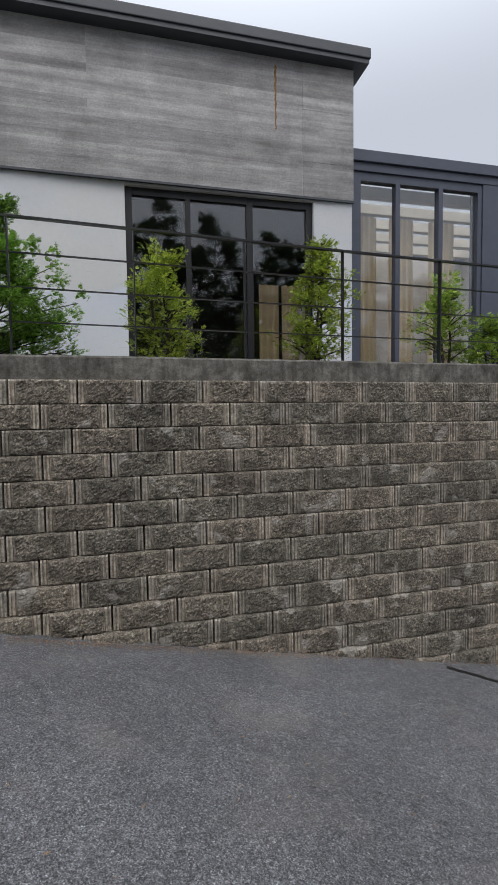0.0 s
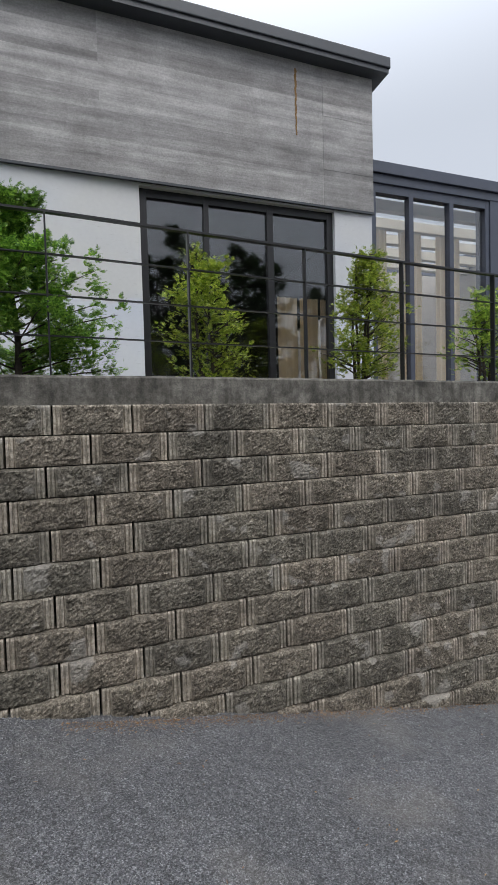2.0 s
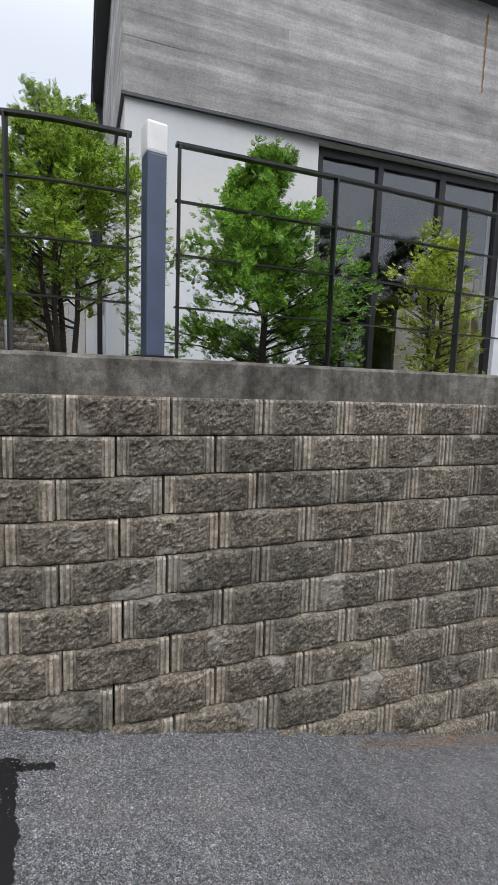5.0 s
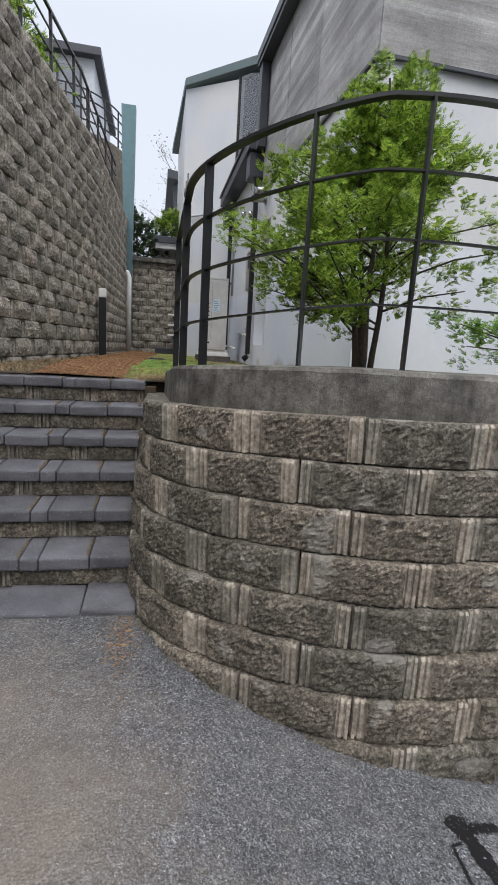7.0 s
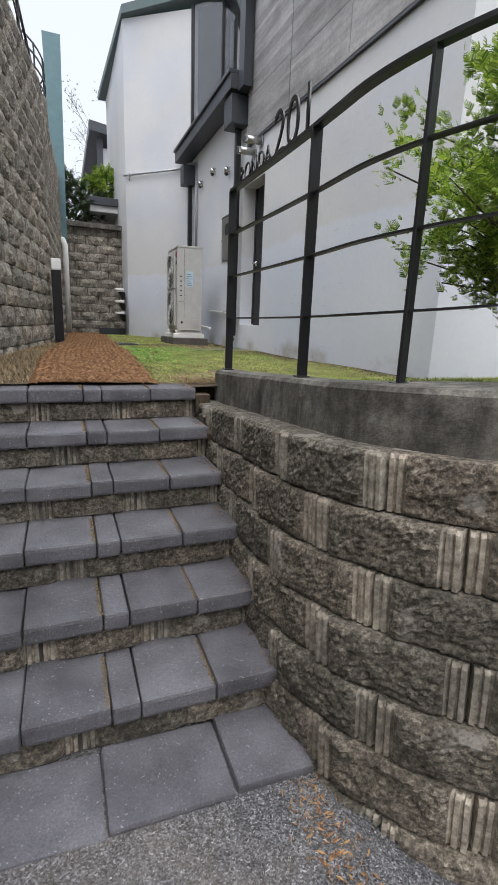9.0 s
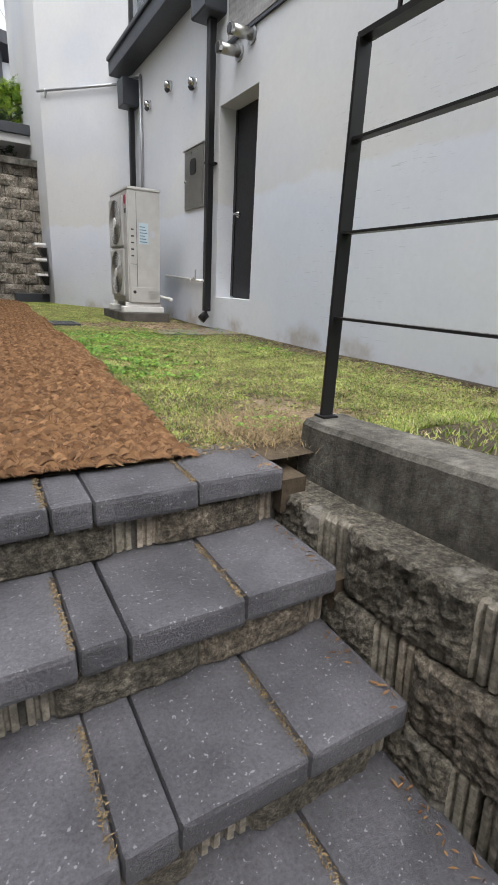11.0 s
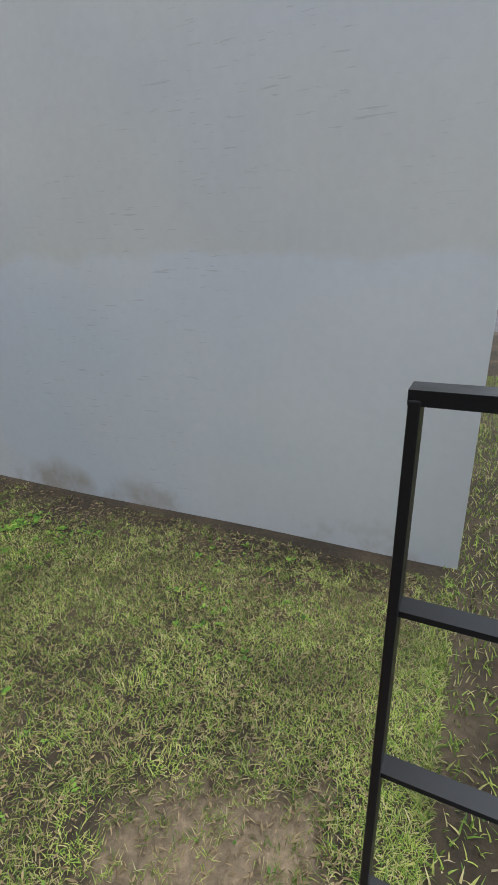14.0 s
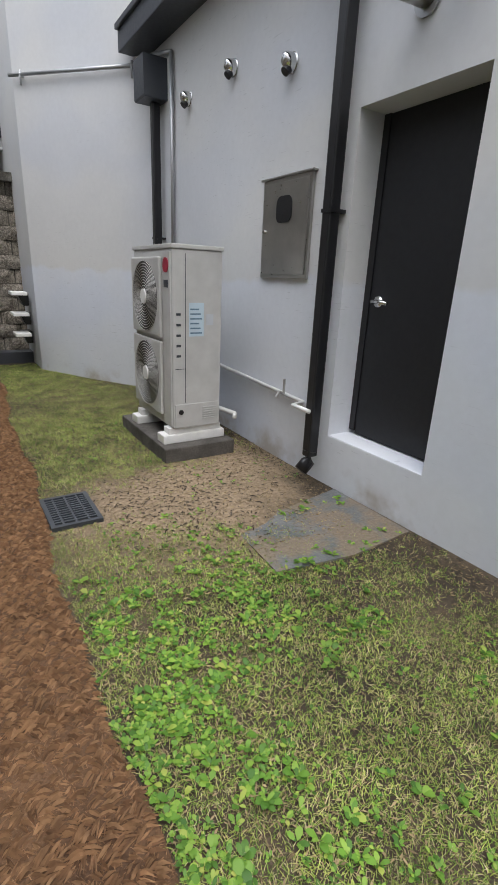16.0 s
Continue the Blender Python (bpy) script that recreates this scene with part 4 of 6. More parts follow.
def inner(offset, s):
    a = (on_wall(s - 0.08)[1] + on_wall(s + 0.08)[1]).normalized()
    p = on_wall(s)[0]
    p = p + a * (offset + 0.02 * ease((-2.0 - p.x) / 1.3))
    return p.x, p.y, math.degrees(math.atan2(a.y, a.x)) + 90


FENCE_IN = -0.25
def s_near(x, y):
    """How far along the wall the fence passes a place."""
    return min(np.arange(0.0, RUN[-1], 0.005), key=lambda q: math.hypot(inner(FENCE_IN, q)[0] - x, inner(FENCE_IN, q)[1] - y))


left_s = [s_near(*q) for q in ((-3.23, 6.645), (-3.23, 5.57), (-3.16, 4.95), (-2.74, 4.49), (-2.29, 4.33), (-1.72, 4.3))]
fence("fence", [inner(FENCE_IN, s) for s in left_s], wall_path(FENCE_IN, left_s[-1] - 0.02, left_s[0] + 0.007, 0.06, 0.02), "black steel rail fence curving round the corner")
right_s = [s_at_x(x) for x in (-1.43, -0.47, 0.51, 1.52, 2.53, 3.65, 4.65, 5.65, 6.65, 7.65)]
fence("fence", [inner(FENCE_IN, s) for s in right_s], wall_path(FENCE_IN, right_s[-1], right_s[0] + 0.02, 0.2), "black steel rail fence on the concrete coping")


def sign_text(body, size, y, z):
    cu = bpy.data.curves.new("letters", "FONT")
    cu.body, cu.size, cu.extrude, cu.offset = body, size, 0.004, -0.012 * size
    tmp = new("letters", cu)
    me = bpy.data.meshes.new_from_object(tmp.evaluated_get(bpy.context.evaluated_depsgraph_get()))
    bpy.data.objects.remove(tmp)
    me.materials.clear()
    me.materials.append(BLACK)
    ob = new("letters", me)
    ob.matrix_world = pose(-3.225, y, z, 90, 0, -90)
    return ob


sign = tagged(new("house_sign"), "black cut-out letters standing on the fence rail", "sign")
for body, size, y in (("RONDA", 0.13, 6.54), ("201", 0.30, 6.05)):
    sign_text(body, size, y, RAILS[0] + rail_sag(y - 0.2) + 0.001).parent = sign


# ---- the side path: fibre mat ----
def mat_edges(y):
    """Left and right edge of the mat."""
    r = -3.70 + 0.04 * (y - 6.7)
    return r - 0.78 - 0.04 * math.sin(y * 0.9), r + 0.025 * math.sin(y * 2.3) + 0.015 * math.sin(y * 7.1)


def mat_knots(x, y):
    """Height of the woven knots: staggered rows of tufts, none quite like the next."""
    y += 0.010 * noise.noise((x * 7, y * 7, 3.0))
    x += 0.012 * noise.noise((x * 9, y * 9, 8.0))
    row = math.floor(y / 0.042)
    u = x / 0.046 + 0.5 * (row % 2)
    fu, fv = 2 * (u - math.floor(u)) - 1, 2 * (y / 0.042 - row) - 1
    k = noise.noise((math.floor(u) * 1.7, row * 2.3, 6.0))
    return (1 - abs(fu) ** 1.8) * (1 - abs(fv) ** 1.8) * (0.010 + 0.004 * k) + 0.004 * noise.noise((x * 55, y * 40, 0))


def mat_height(x, y, a, b):
    t = (x - a) / (b - a)
    edge = max(0.0, min(1.0, 9 * t, 9 * (1 - t), 0.2 + (y - 6.68) / 0.06))
    return ground_height(x, y) + 0.006 + edge * (0.018 + mat_knots(x, y) + 0.006 * noise.noise((x * 3, y * 3, 5)))


def coir_mat():
    bm = bmesh.new()
    ys = np.concatenate([np.arange(6.69, 9.3, 0.0095), np.arange(9.3, 16.4, 0.03)])
    cols = 80
    rows = []
    for y in ys:
        a, b = mat_edges(y)
        rows.append([bm.verts.new((x, y + 0.012 * noise.noise((x * 9, y * 9, 3)), mat_height(x, y, a, b))) for x in (a + (b - a) * k / (cols - 1) for k in range(cols))])
    for s, t in zip(rows, rows[1:]):
        for k in range(cols - 1):
            bm.faces.new((s[k], s[k + 1], t[k + 1], t[k]))
    return tagged(part("fibre_mat", bm, grainy("coir_base", (0.085, 0.043, 0.021), (0.16, 0.085, 0.042), 5, 110, 0.97, relief=0.012, strength=0.9, stretch=(1, 0.5, 1)), smooth=True), "thick red-brown coconut fibre mat laid as a path", "mat")


def blades(name, count, pick, height, width, lean, mat, parent=None, seed=1, flat=False):
    """Many single blades: pick(rng) gives a root, and each bends over its length."""
    rng = np.random.default_rng(seed)
    v, f = [], []
    for _ in range(count):
        r = pick(rng)
        if r is None:
            continue
        x, y, z = r
        a = rng.uniform(0, 2 * math.pi)
        h = height * rng.uniform(0.5, 1.3)
        w = width * rng.uniform(0.6, 1.3)
        l = lean * rng.uniform(0.2, 1.3)
        dx, dy = math.cos(a), math.sin(a)
        n = len(v)
        v += [(x - dy * w, y + dx * w, z), (x + dy * w, y - dx * w, z), (x + dx * l * 0.4 + dy * w * 0.7, y + dy * l * 0.4 - dx * w * 0.7, z + h * 0.6), (x + dx * l * 0.4 - dy * w * 0.7, y + dy * l * 0.4 + dx * w * 0.7, z + h * 0.6), (x + dx * l, y + dy * l, z + h * (0.5 if flat else 1.0))]
        f += [(n, n + 1, n + 2, n + 3), (n + 3, n + 2, n + 4)]
    me = bpy.data.meshes.new(name)
    me.from_pydata(v, [], f)
    me.materials.append(mat)
    ob = new(name, me)
    if parent:
        ob.parent = parent
    return ob


mat_ob = coir_mat()


def on_mat(rng):
    y = 6.69 + (rng.random() ** 1.6) * 7.5
    a, b = mat_edges(y)
    x = rng.uniform(a - 0.005, b + 0.006)
    return x, y, mat_height(x, y, a, b) - 0.003


blades("fibre", 50000, on_mat, 0.016, 0.0011, 0.016, COIR, mat_ob, 3, True)["kind"] = "stuff"


def knots():
    """The weave: short twisted bundles in staggered rows, leaning to and fro."""
    rng = np.random.default_rng(17)
    v, f = [], []
    row = 0
    y = 6.705
    while y < 15.9:
        a, b = mat_edges(y)
        x = a + 0.02 + (0.022 if row % 2 else 0.0)
        while x < b - 0.005:
            turn = (0.55 if row % 2 else -0.55) + rng.normal(0, 0.22)
            c, n = math.cos(turn), math.sin(turn)
            cx, cy = x + rng.normal(0, 0.004), y + rng.normal(0, 0.004)
            cz = mat_height(cx, cy, a, b) - 0.004
            for k in range(7):
                l, w, h = 0.024 * rng.uniform(0.7, 1.3), 0.0033 * rng.uniform(0.6, 1.3), 0.011 * rng.uniform(0.6, 1.6)
                off, skew = (k - 3) * 0.005 + rng.normal(0, 0.0025), rng.normal(0, 0.45)
                m = len(v)
                for t, g, up in ((-1, 0.3, 0.0), (-0.4, 1.0, 0.8), (0.2, 1.0, 1.0), (1.05, 0.25, 0.05)):
                    for s_, z_ in ((-1, 0.0), (0, 0.9), (1, 0.0)):
                        px, py = t * l + rng.normal(0, 0.0015), off + s_ * w * g + skew * t * 0.012
                        v.append((cx + px * c - py * n, cy + px * n + py * c, cz + h * up * (0.4 + z_) + rng.normal(0, 0.0012)))
                for i in range(3):
                    for j in range(2):
                        q = m + i * 3 + j
                        f.append((q, q + 3, q + 4, q + 1))
            x += 0.045
        y += 0.032 if y < 10.5 else 0.034
        row += 1
    me = bpy.data.meshes.new("weave")
    me.from_pydata(v, [], f)
    me.materials.append(COIR)
    ob = new("weave", me)
    ob.parent = mat_ob
    ob["kind"] = "stuff"


knots()


def bare(x, y):
    """How bare the soil is, 0 to 1."""
    n = noise.noise((x * 1.1, y * 1.1, 2.0)) * 0.5 + noise.noise((x * 4, y * 4, 7.0)) * 0.3
    b = -0.18 + 1.2 * n
    for cx, cy, r in ((-3.15, 6.95, 0.42), (-2.7, 10.7, 0.75), (-2.1, 10.5, 0.8), (-3.1, 11.0, 0.6), (-2.2, 11.1, 0.75)):
        b += max(0.0, 1.4 * (1 - math.hypot(x - cx, y - cy) / r))
    b += max(0.0, 1.1 * (1 - (XS - x) / 0.6))
    return b


def on_lawn(rng):
    y = 6.55 + 9.5 * rng.random() ** 1.25
    lo = mat_edges(min(y, 16.0))[1]
    x = rng.uniform(lo + 0.01, XS - 0.02)
    if x < -3.1 and y < 6.75:
        return None
    tuft = 1.3 * noise.noise((x * 27, y * 27, 5.0)) + 0.7 * noise.noise((x * 8, y * 8, 8.0)) - 0.12
    return None if rng.random() < bare(x, y) - tuft else (x, y, ground_height(x, y) - 0.004)


tagged(blades("grass", 400000, on_lawn, 0.018, 0.0014, 0.030, GRASS, None, 5), "short patchy yellow-green lawn grass", "grass", kind="stuff")


def on_front_lawn(rng):
    x = rng.uniform(-3.1, 3.3)
    y = rng.uniform(4.5, 6.6)
    if x < -2.0 and math.hypot(x + 2.1, y - 5.3) > 0.95 and y < 5.3:
        return None
    return (x, y, ground_height(x, y) - 0.004) if rng.random() < 0.8 else None


tagged(blades("grass", 40000, on_front_lawn, 0.028, 0.003, 0.035, GRASS, None, 6), "lawn grass on the terrace before the house", "grass", kind="stuff")


def on_left_verge(rng):
    y = rng.uniform(6.5, 14)
    a = mat_edges(y)[0]
    w = tall_x(y) + 0.03
    return (rng.uniform(w, max(w + 0.02, a)), y, TERRACE - 0.01)


tagged(blades("grass", 14000, on_left_verge, 0.035, 0.002, 0.04, STRAW, None, 8), "dry grass along the foot of the tall wall", "grass", kind="stuff")


def weeds(name, count, pick, size, seed, label):
    """Low rosettes of broad rounded leaves."""
    rng = np.random.default_rng(seed)
    v, f = [], []
    for _ in range(count):
        r = pick(rng)
        if r is None:
            continue
        x, y, z = r
        big = 0.55 + 0.8 * rng.random() ** 2
        for _ in range(int(rng.integers(5, 9))):
            a = rng.uniform(0, 2 * math.pi)
            l = size * big * rng.uniform(0.5, 1.3)
            w = l * rng.uniform(0.2, 0.36)
            dx, dy = math.cos(a), math.sin(a)
            lift = l * rng.uniform(0.15, 0.6)
            n = len(v)
            for t, k, u in ((0.12, 0.1, 0.25), (0.5, 1.0, 0.8), (0.85, 0.75, 1.0), (1.05, 0.0, 0.95)):
                for s in (-1, 1):
                    v.append((x + dx * l * t - dy * w * k * s, y + dy * l * t + dx * w * k * s, z + 0.006 + lift * u + 0.12 * w * k))
            f += [(n, n + 1, n + 3, n + 2), (n + 2, n + 3, n + 5, n + 4), (n + 4, n + 5, n + 7, n + 6)]
    me = bpy.data.meshes.new(name)
    me.from_pydata(v, [], f)
    me.materials.append(WEED)
    me.shade_smooth()
    return tagged(new(name, me), label, "weeds", kind="stuff")


CLUMPS = ((-3.45, 8.45, 0.2, 7), (-3.56, 8.9, 0.12, 3), (-3.5, 9.4, 0.13, 3), (-3.45, 9.95, 0.12, 2), (-3.3, 9.55, 0.12, 3), (-2.95, 9.75, 0.16, 3), (-2.6, 9.4, 0.12, 2), (-3.1, 8.85, 0.2, 2), (-3.3, 9.1, 0.16, 2), (-3.3, 7.9, 0.14, 2), (-3.62, 8.1, 0.1, 3), (-2.25, 8.85, 0.12, 1), (-2.2, 8.5, 0.12, 1), (-2.75, 10.05, 0.12, 1))


def by_mat(rng):
    """Patches of weeds, thickest beside the mat."""
    pool = [c for c in CLUMPS for _ in range(c[3])]
    cx, cy, r, _ = pool[int(rng.integers(len(pool)))]
    x, y = rng.normal(cx, r), rng.normal(cy, r * 1.3)
    return None if x > XS - 0.1 or x < mat_edges(y)[1] + 0.01 or rng.random() < 0.35 + 1.5 * noise.noise((x * 6.1, y * 6.1, 9)) else (x, y, ground_height(x, y))


def scattered(rng):
    x, y = rng.uniform(-3.3, XS - 0.08), rng.uniform(7.0, 14)
    return (x, y, ground_height(x, y)) if noise.noise((x * 1.3, y * 1.3, 4)) > 0.0 and rng.random() < 0.7 else None


weeds("weeds", 3000, by_mat, 0.024, 11, "bright green broad-leaved weeds beside the mat")
weeds("weeds", 1700, scattered, 0.017, 12, "small green weeds scattered through the lawn")
weeds("weeds", 90, lambda g: (g.normal(-3.28, 0.09), g.normal(6.9, 0.06), TERRACE - 0.03), 0.018, 13, "clover tuft at the end of the coping")


sl = bmesh.new()
sv = [sl.verts.new(p) for p in ((-2.62, 10.38, 1.978), (-2.2, 10.42, 1.981), (XS - 0.02, 10.5, 1.982), (XS - 0.02, 9.85, 1.982), (-2.2, 9.82, 1.981), (-2.65, 9.89, 1.98))]
sl.faces.new(sv)
bmesh.ops.recalc_face_normals(sl, faces=sl.faces)
bmesh.ops.solidify(sl, geom=list(sl.faces), thickness=0.03)
def slab_material():
    """Wet grey sheet half covered by washed-on mud."""
    m, nodes, links, b = material("muddy_slab", 0.55)
    f = noise_node(nodes, links, 60, 6)
    c = ramp(nodes, links, noise_node(nodes, links, 5, 5), ((0.3, (0.085, 0.095, 0.10)), (0.7, (0.17, 0.175, 0.175))))
    mud = ramp(nodes, links, noise_node(nodes, links, 2.8, 6, rough=0.65), ((0.46, (0,) * 3), (0.56, (0.9,) * 3)))
    c = mix(nodes, links, c, (0.20, 0.155, 0.108), mud)
    c = mix(nodes, links, c, ramp(nodes, links, f, ((0.25, (0.65,) * 3), (0.75, (1.3,) * 3))), 0.9, "MULTIPLY")
    links.new(c, b.inputs["Base Color"])
    bump(nodes, links, b, f, 0.6, 0.006)
    return m


tagged(part("stone_slab", sl, slab_material()), "thin grey slab half covered in mud before the door", "slab")
weeds("weeds", 46, lambda g: (g.choice((-2.64, -2.5, -2.3, -2.1, -1.9)) + g.normal(0, 0.04), g.choice((9.86, 9.9, 10.35)) + g.normal(0, 0.04), 1.975), 0.026, 14, "small green weeds along the slab's edges")
weeds("weeds", 40, lambda g: (g.uniform(-3.3, -2.7), g.uniform(10.2, 10.7), 1.97), 0.024, 15, "single green weeds on the bare sandy earth")


def litter(name, count, pick, size, seed, label, mat=None):
    rng = np.random.default_rng(seed)
    v, f = [], []
    for _ in range(count):
        x, y, z = pick(rng)
        a = rng.uniform(0, 2 * math.pi)
        l, w = size * rng.uniform(0.5, 1.4), size * rng.uniform(0.1, 0.28)
        dx, dy = math.cos(a), math.sin(a)
        n = len(v)
        v += [(x - dx * l, y - dy * l, z + 0.003), (x - dy * w, y + dx * w, z + 0.006 + 0.3 * w), (x + dx * l, y + dy * l, z + 0.004 + 0.2 * l * rng.random()), (x + dy * w, y - dx * w, z + 0.004)]
        f += [(n, n + 1, n + 2, n + 3)]
    me = bpy.data.meshes.new(name)
    me.from_pydata(v, [], f)
    me.materials.append(mat or DRY)
    return tagged(new(name, me), label, "leaf litter", kind="stuff")


def foot_of_wall(g):
    p, a = on_wall(g.uniform(2, 9.5))
    o = 0.34 + abs(g.normal(0, 0.06))
    x, y = p.x + a.x * o, p.y + a.y * o
    return x, y, road_height(x, y)


def stair_foot(g):
    x, y = g.normal(-3.56, 0.05), g.normal(4.56, 0.17)
    return x, y, road_height(x, y)


litter("dry_leaves", 4500, foot_of_wall, 0.009, 21, "brown needles and crumbs along the wall foot")
litter("dry_leaves", 220, stair_foot, 0.014, 22, "brown fallen leaves caught beside the stairs")
litter("dry_leaves", 150, lambda g: (g.uniform(-4.0, -3.3), g.normal(6.72, 0.05), TERRACE - 0.03), 0.008, 23, "dry straw and leaves at the top of the stairs", STRAW)


def road_grit(g):
    x, y = g.uniform(-4.5, 3.5), g.uniform(0.8, 3.7)
    return x, y, road_height(x, y)


def paver_joint(g):
    k = int(g.integers(0, 6))
    x = -3.502 - (0.29, 0.685)[int(g.integers(0, 2))]
    return x + g.normal(0, 0.005), 6.5 - 0.29 * k + g.uniform(0.01, 0.29), 1.925 - 0.19 * k - 0.002


def stair_corner(g):
    k = int(g.integers(0, 6))
    return -3.515 - abs(g.normal(0, 0.03)), 6.5 - 0.29 * k + g.uniform(0.0, 0.28), 1.925 - 0.19 * k


def thatch(g):
    y = 6.7 + 8 * g.random() ** 1.3
    x = g.uniform(mat_edges(y)[1], XS - 0.03)
    return x, y, ground_height(x, y) + 0.004


litter("dry_straw", 3200, paver_joint, 0.005, 25, "straw and needles filling the paver joints", STRAW)
litter("dry_leaves", 160, stair_corner, 0.012, 26, "needles and small leaves in the stair corners")
tagged(blades("dry_straw", 3600, lambda g: (g.normal(-3.36, 0.11), g.normal(6.86, 0.11), TERRACE - 0.03), 0.022, 0.0012, 0.055, STRAW, None, 28), "matted dry straw beside the top step", "straw", kind="stuff")
litter("dry_straw", 26000, thatch, 0.012, 27, "dry clipped thatch lying in the lawn", STRAW)


def soil_edge(g):
    y = g.uniform(6.7, 13.5)
    x = XS - 0.01 - abs(g.normal(0, 0.11))
    return x, y, ground_height(x, y) + 0.002


def sandy(g):
    x, y = g.normal(-2.75, 0.35), g.normal(10.75, 0.4)
    return x, y, ground_height(x, y) + 0.002


def wall_grit(g):
    p, a = on_wall(g.uniform(9.0, RUN[-1] - 1.6))
    o = 0.3 + abs(g.normal(0, 0.22))
    x, y = p.x + a.x * o, p.y + a.y * o
    return x, y, road_height(x, y)


CRUMB = island_material("soil_crumbs", ((0.0, (0.025, 0.02, 0.015)), (1.0, (0.11, 0.085, 0.06))), 0.95)
PEBBLE = island_material("stone_grit", ((0.0, (0.05, 0.05, 0.052)), (1.0, (0.34, 0.335, 0.33))), 0.9)
litter("soil_crumbs", 3200, soil_edge, 0.014, 41, "dark soil crumbs along the foot of the house wall", CRUMB)
litter("soil_crumbs", 1100, sandy, 0.019, 42, "dark soil crumbs on the bare sandy patch", CRUMB)
litter("stone_grit", 5200, wall_grit, 0.006, 43, "loose grey grit beside the curved wall", PEBBLE)
litter("dry_leaves", 220, road_grit, 0.012, 24, "few dark leaf scraps lying on the asphalt")


def tar_patch(x0, y0, dx, dy, length, width, seed):
    """A ragged strip of black tar, thin as paint."""
    bm = bmesh.new()
    rows = []
    n = 90
    for k in range(n + 1):
        t = k / n
        x, y = x0 + dx * length * t, y0 + dy * length * t
        w1 = width * (0.55 + 0.9 * abs(noise.noise((t * 9, seed, 0))) + 0.7 * abs(noise.noise((t * 43, seed, 1)))) * (1 if 0 < k < n else 0.1)
        w2 = width * (0.55 + 0.9 * abs(noise.noise((t * 10, seed, 5))) + 0.7 * abs(noise.noise((t * 47, seed, 6)))) * (1 if 0 < k < n else 0.1)
        rows.append([bm.verts.new((x - dy * s, y + dx * s, road_height(x - dy * s, y + dx * s) + 0.004)) for s in (-w1, w2)])
    for s, t in zip(rows, rows[1:]):
        bm.faces.new((s[0], t[0], t[1], s[1]))
    bmesh.ops.recalc_face_normals(bm, faces=bm.faces)
    return tagged(part("tar_patch", bm, TAR), "ragged black tar repair on the asphalt", "road patch")


tar_patch(-2.23, 3.63, 0.1, -0.99, 1.2, 0.046, 1.3)
tar_patch(-2.2, 3.57, 1.0, 0.08, 0.15, 0.022, 2.2)
tar_patch(-2.32, 3.5, -0.12, -1.0, 0.2, 0.008, 4.1)
tar_patch(-2.345, 3.2, -0.2, -1.0, 0.06, 0.011, 5.3)
tar_patch(-2.32, 3.5, 0.9, 0.2, 0.06, 0.006, 7.7)
tar_patch(3.2, 3.75, 0.8, -0.6, 0.9, 0.03, 6.6)


# ---- shrubs and trees ----
def spray(v, f, p, d, size, rng):
    """A flat fern-like spray of small leaves."""
    d = d.normalized()
    side = d.cross(Vector((rng.uniform(-0.5, 0.5), rng.uniform(-0.5, 0.5), 1))).normalized()
    up = side.cross(d)
    for k in range(5):
        t = size * (0.15 + 0.2 * k)
        l = size * (0.52 - 0.075 * k)
        for s in (-1, 1):
            q = p + d * t
            tip = q + (side * s * 0.85 + d * 0.65 + up * rng.uniform(-0.25, 0.25)) * l
            w = d * l * 0.19
            n = len(v)
            v += [tuple(q - w), tuple(q + w), tuple(tip + w * 0.8), tuple(tip - w * 0.8)]
            f.append((n, n + 1, n + 2, n + 3))


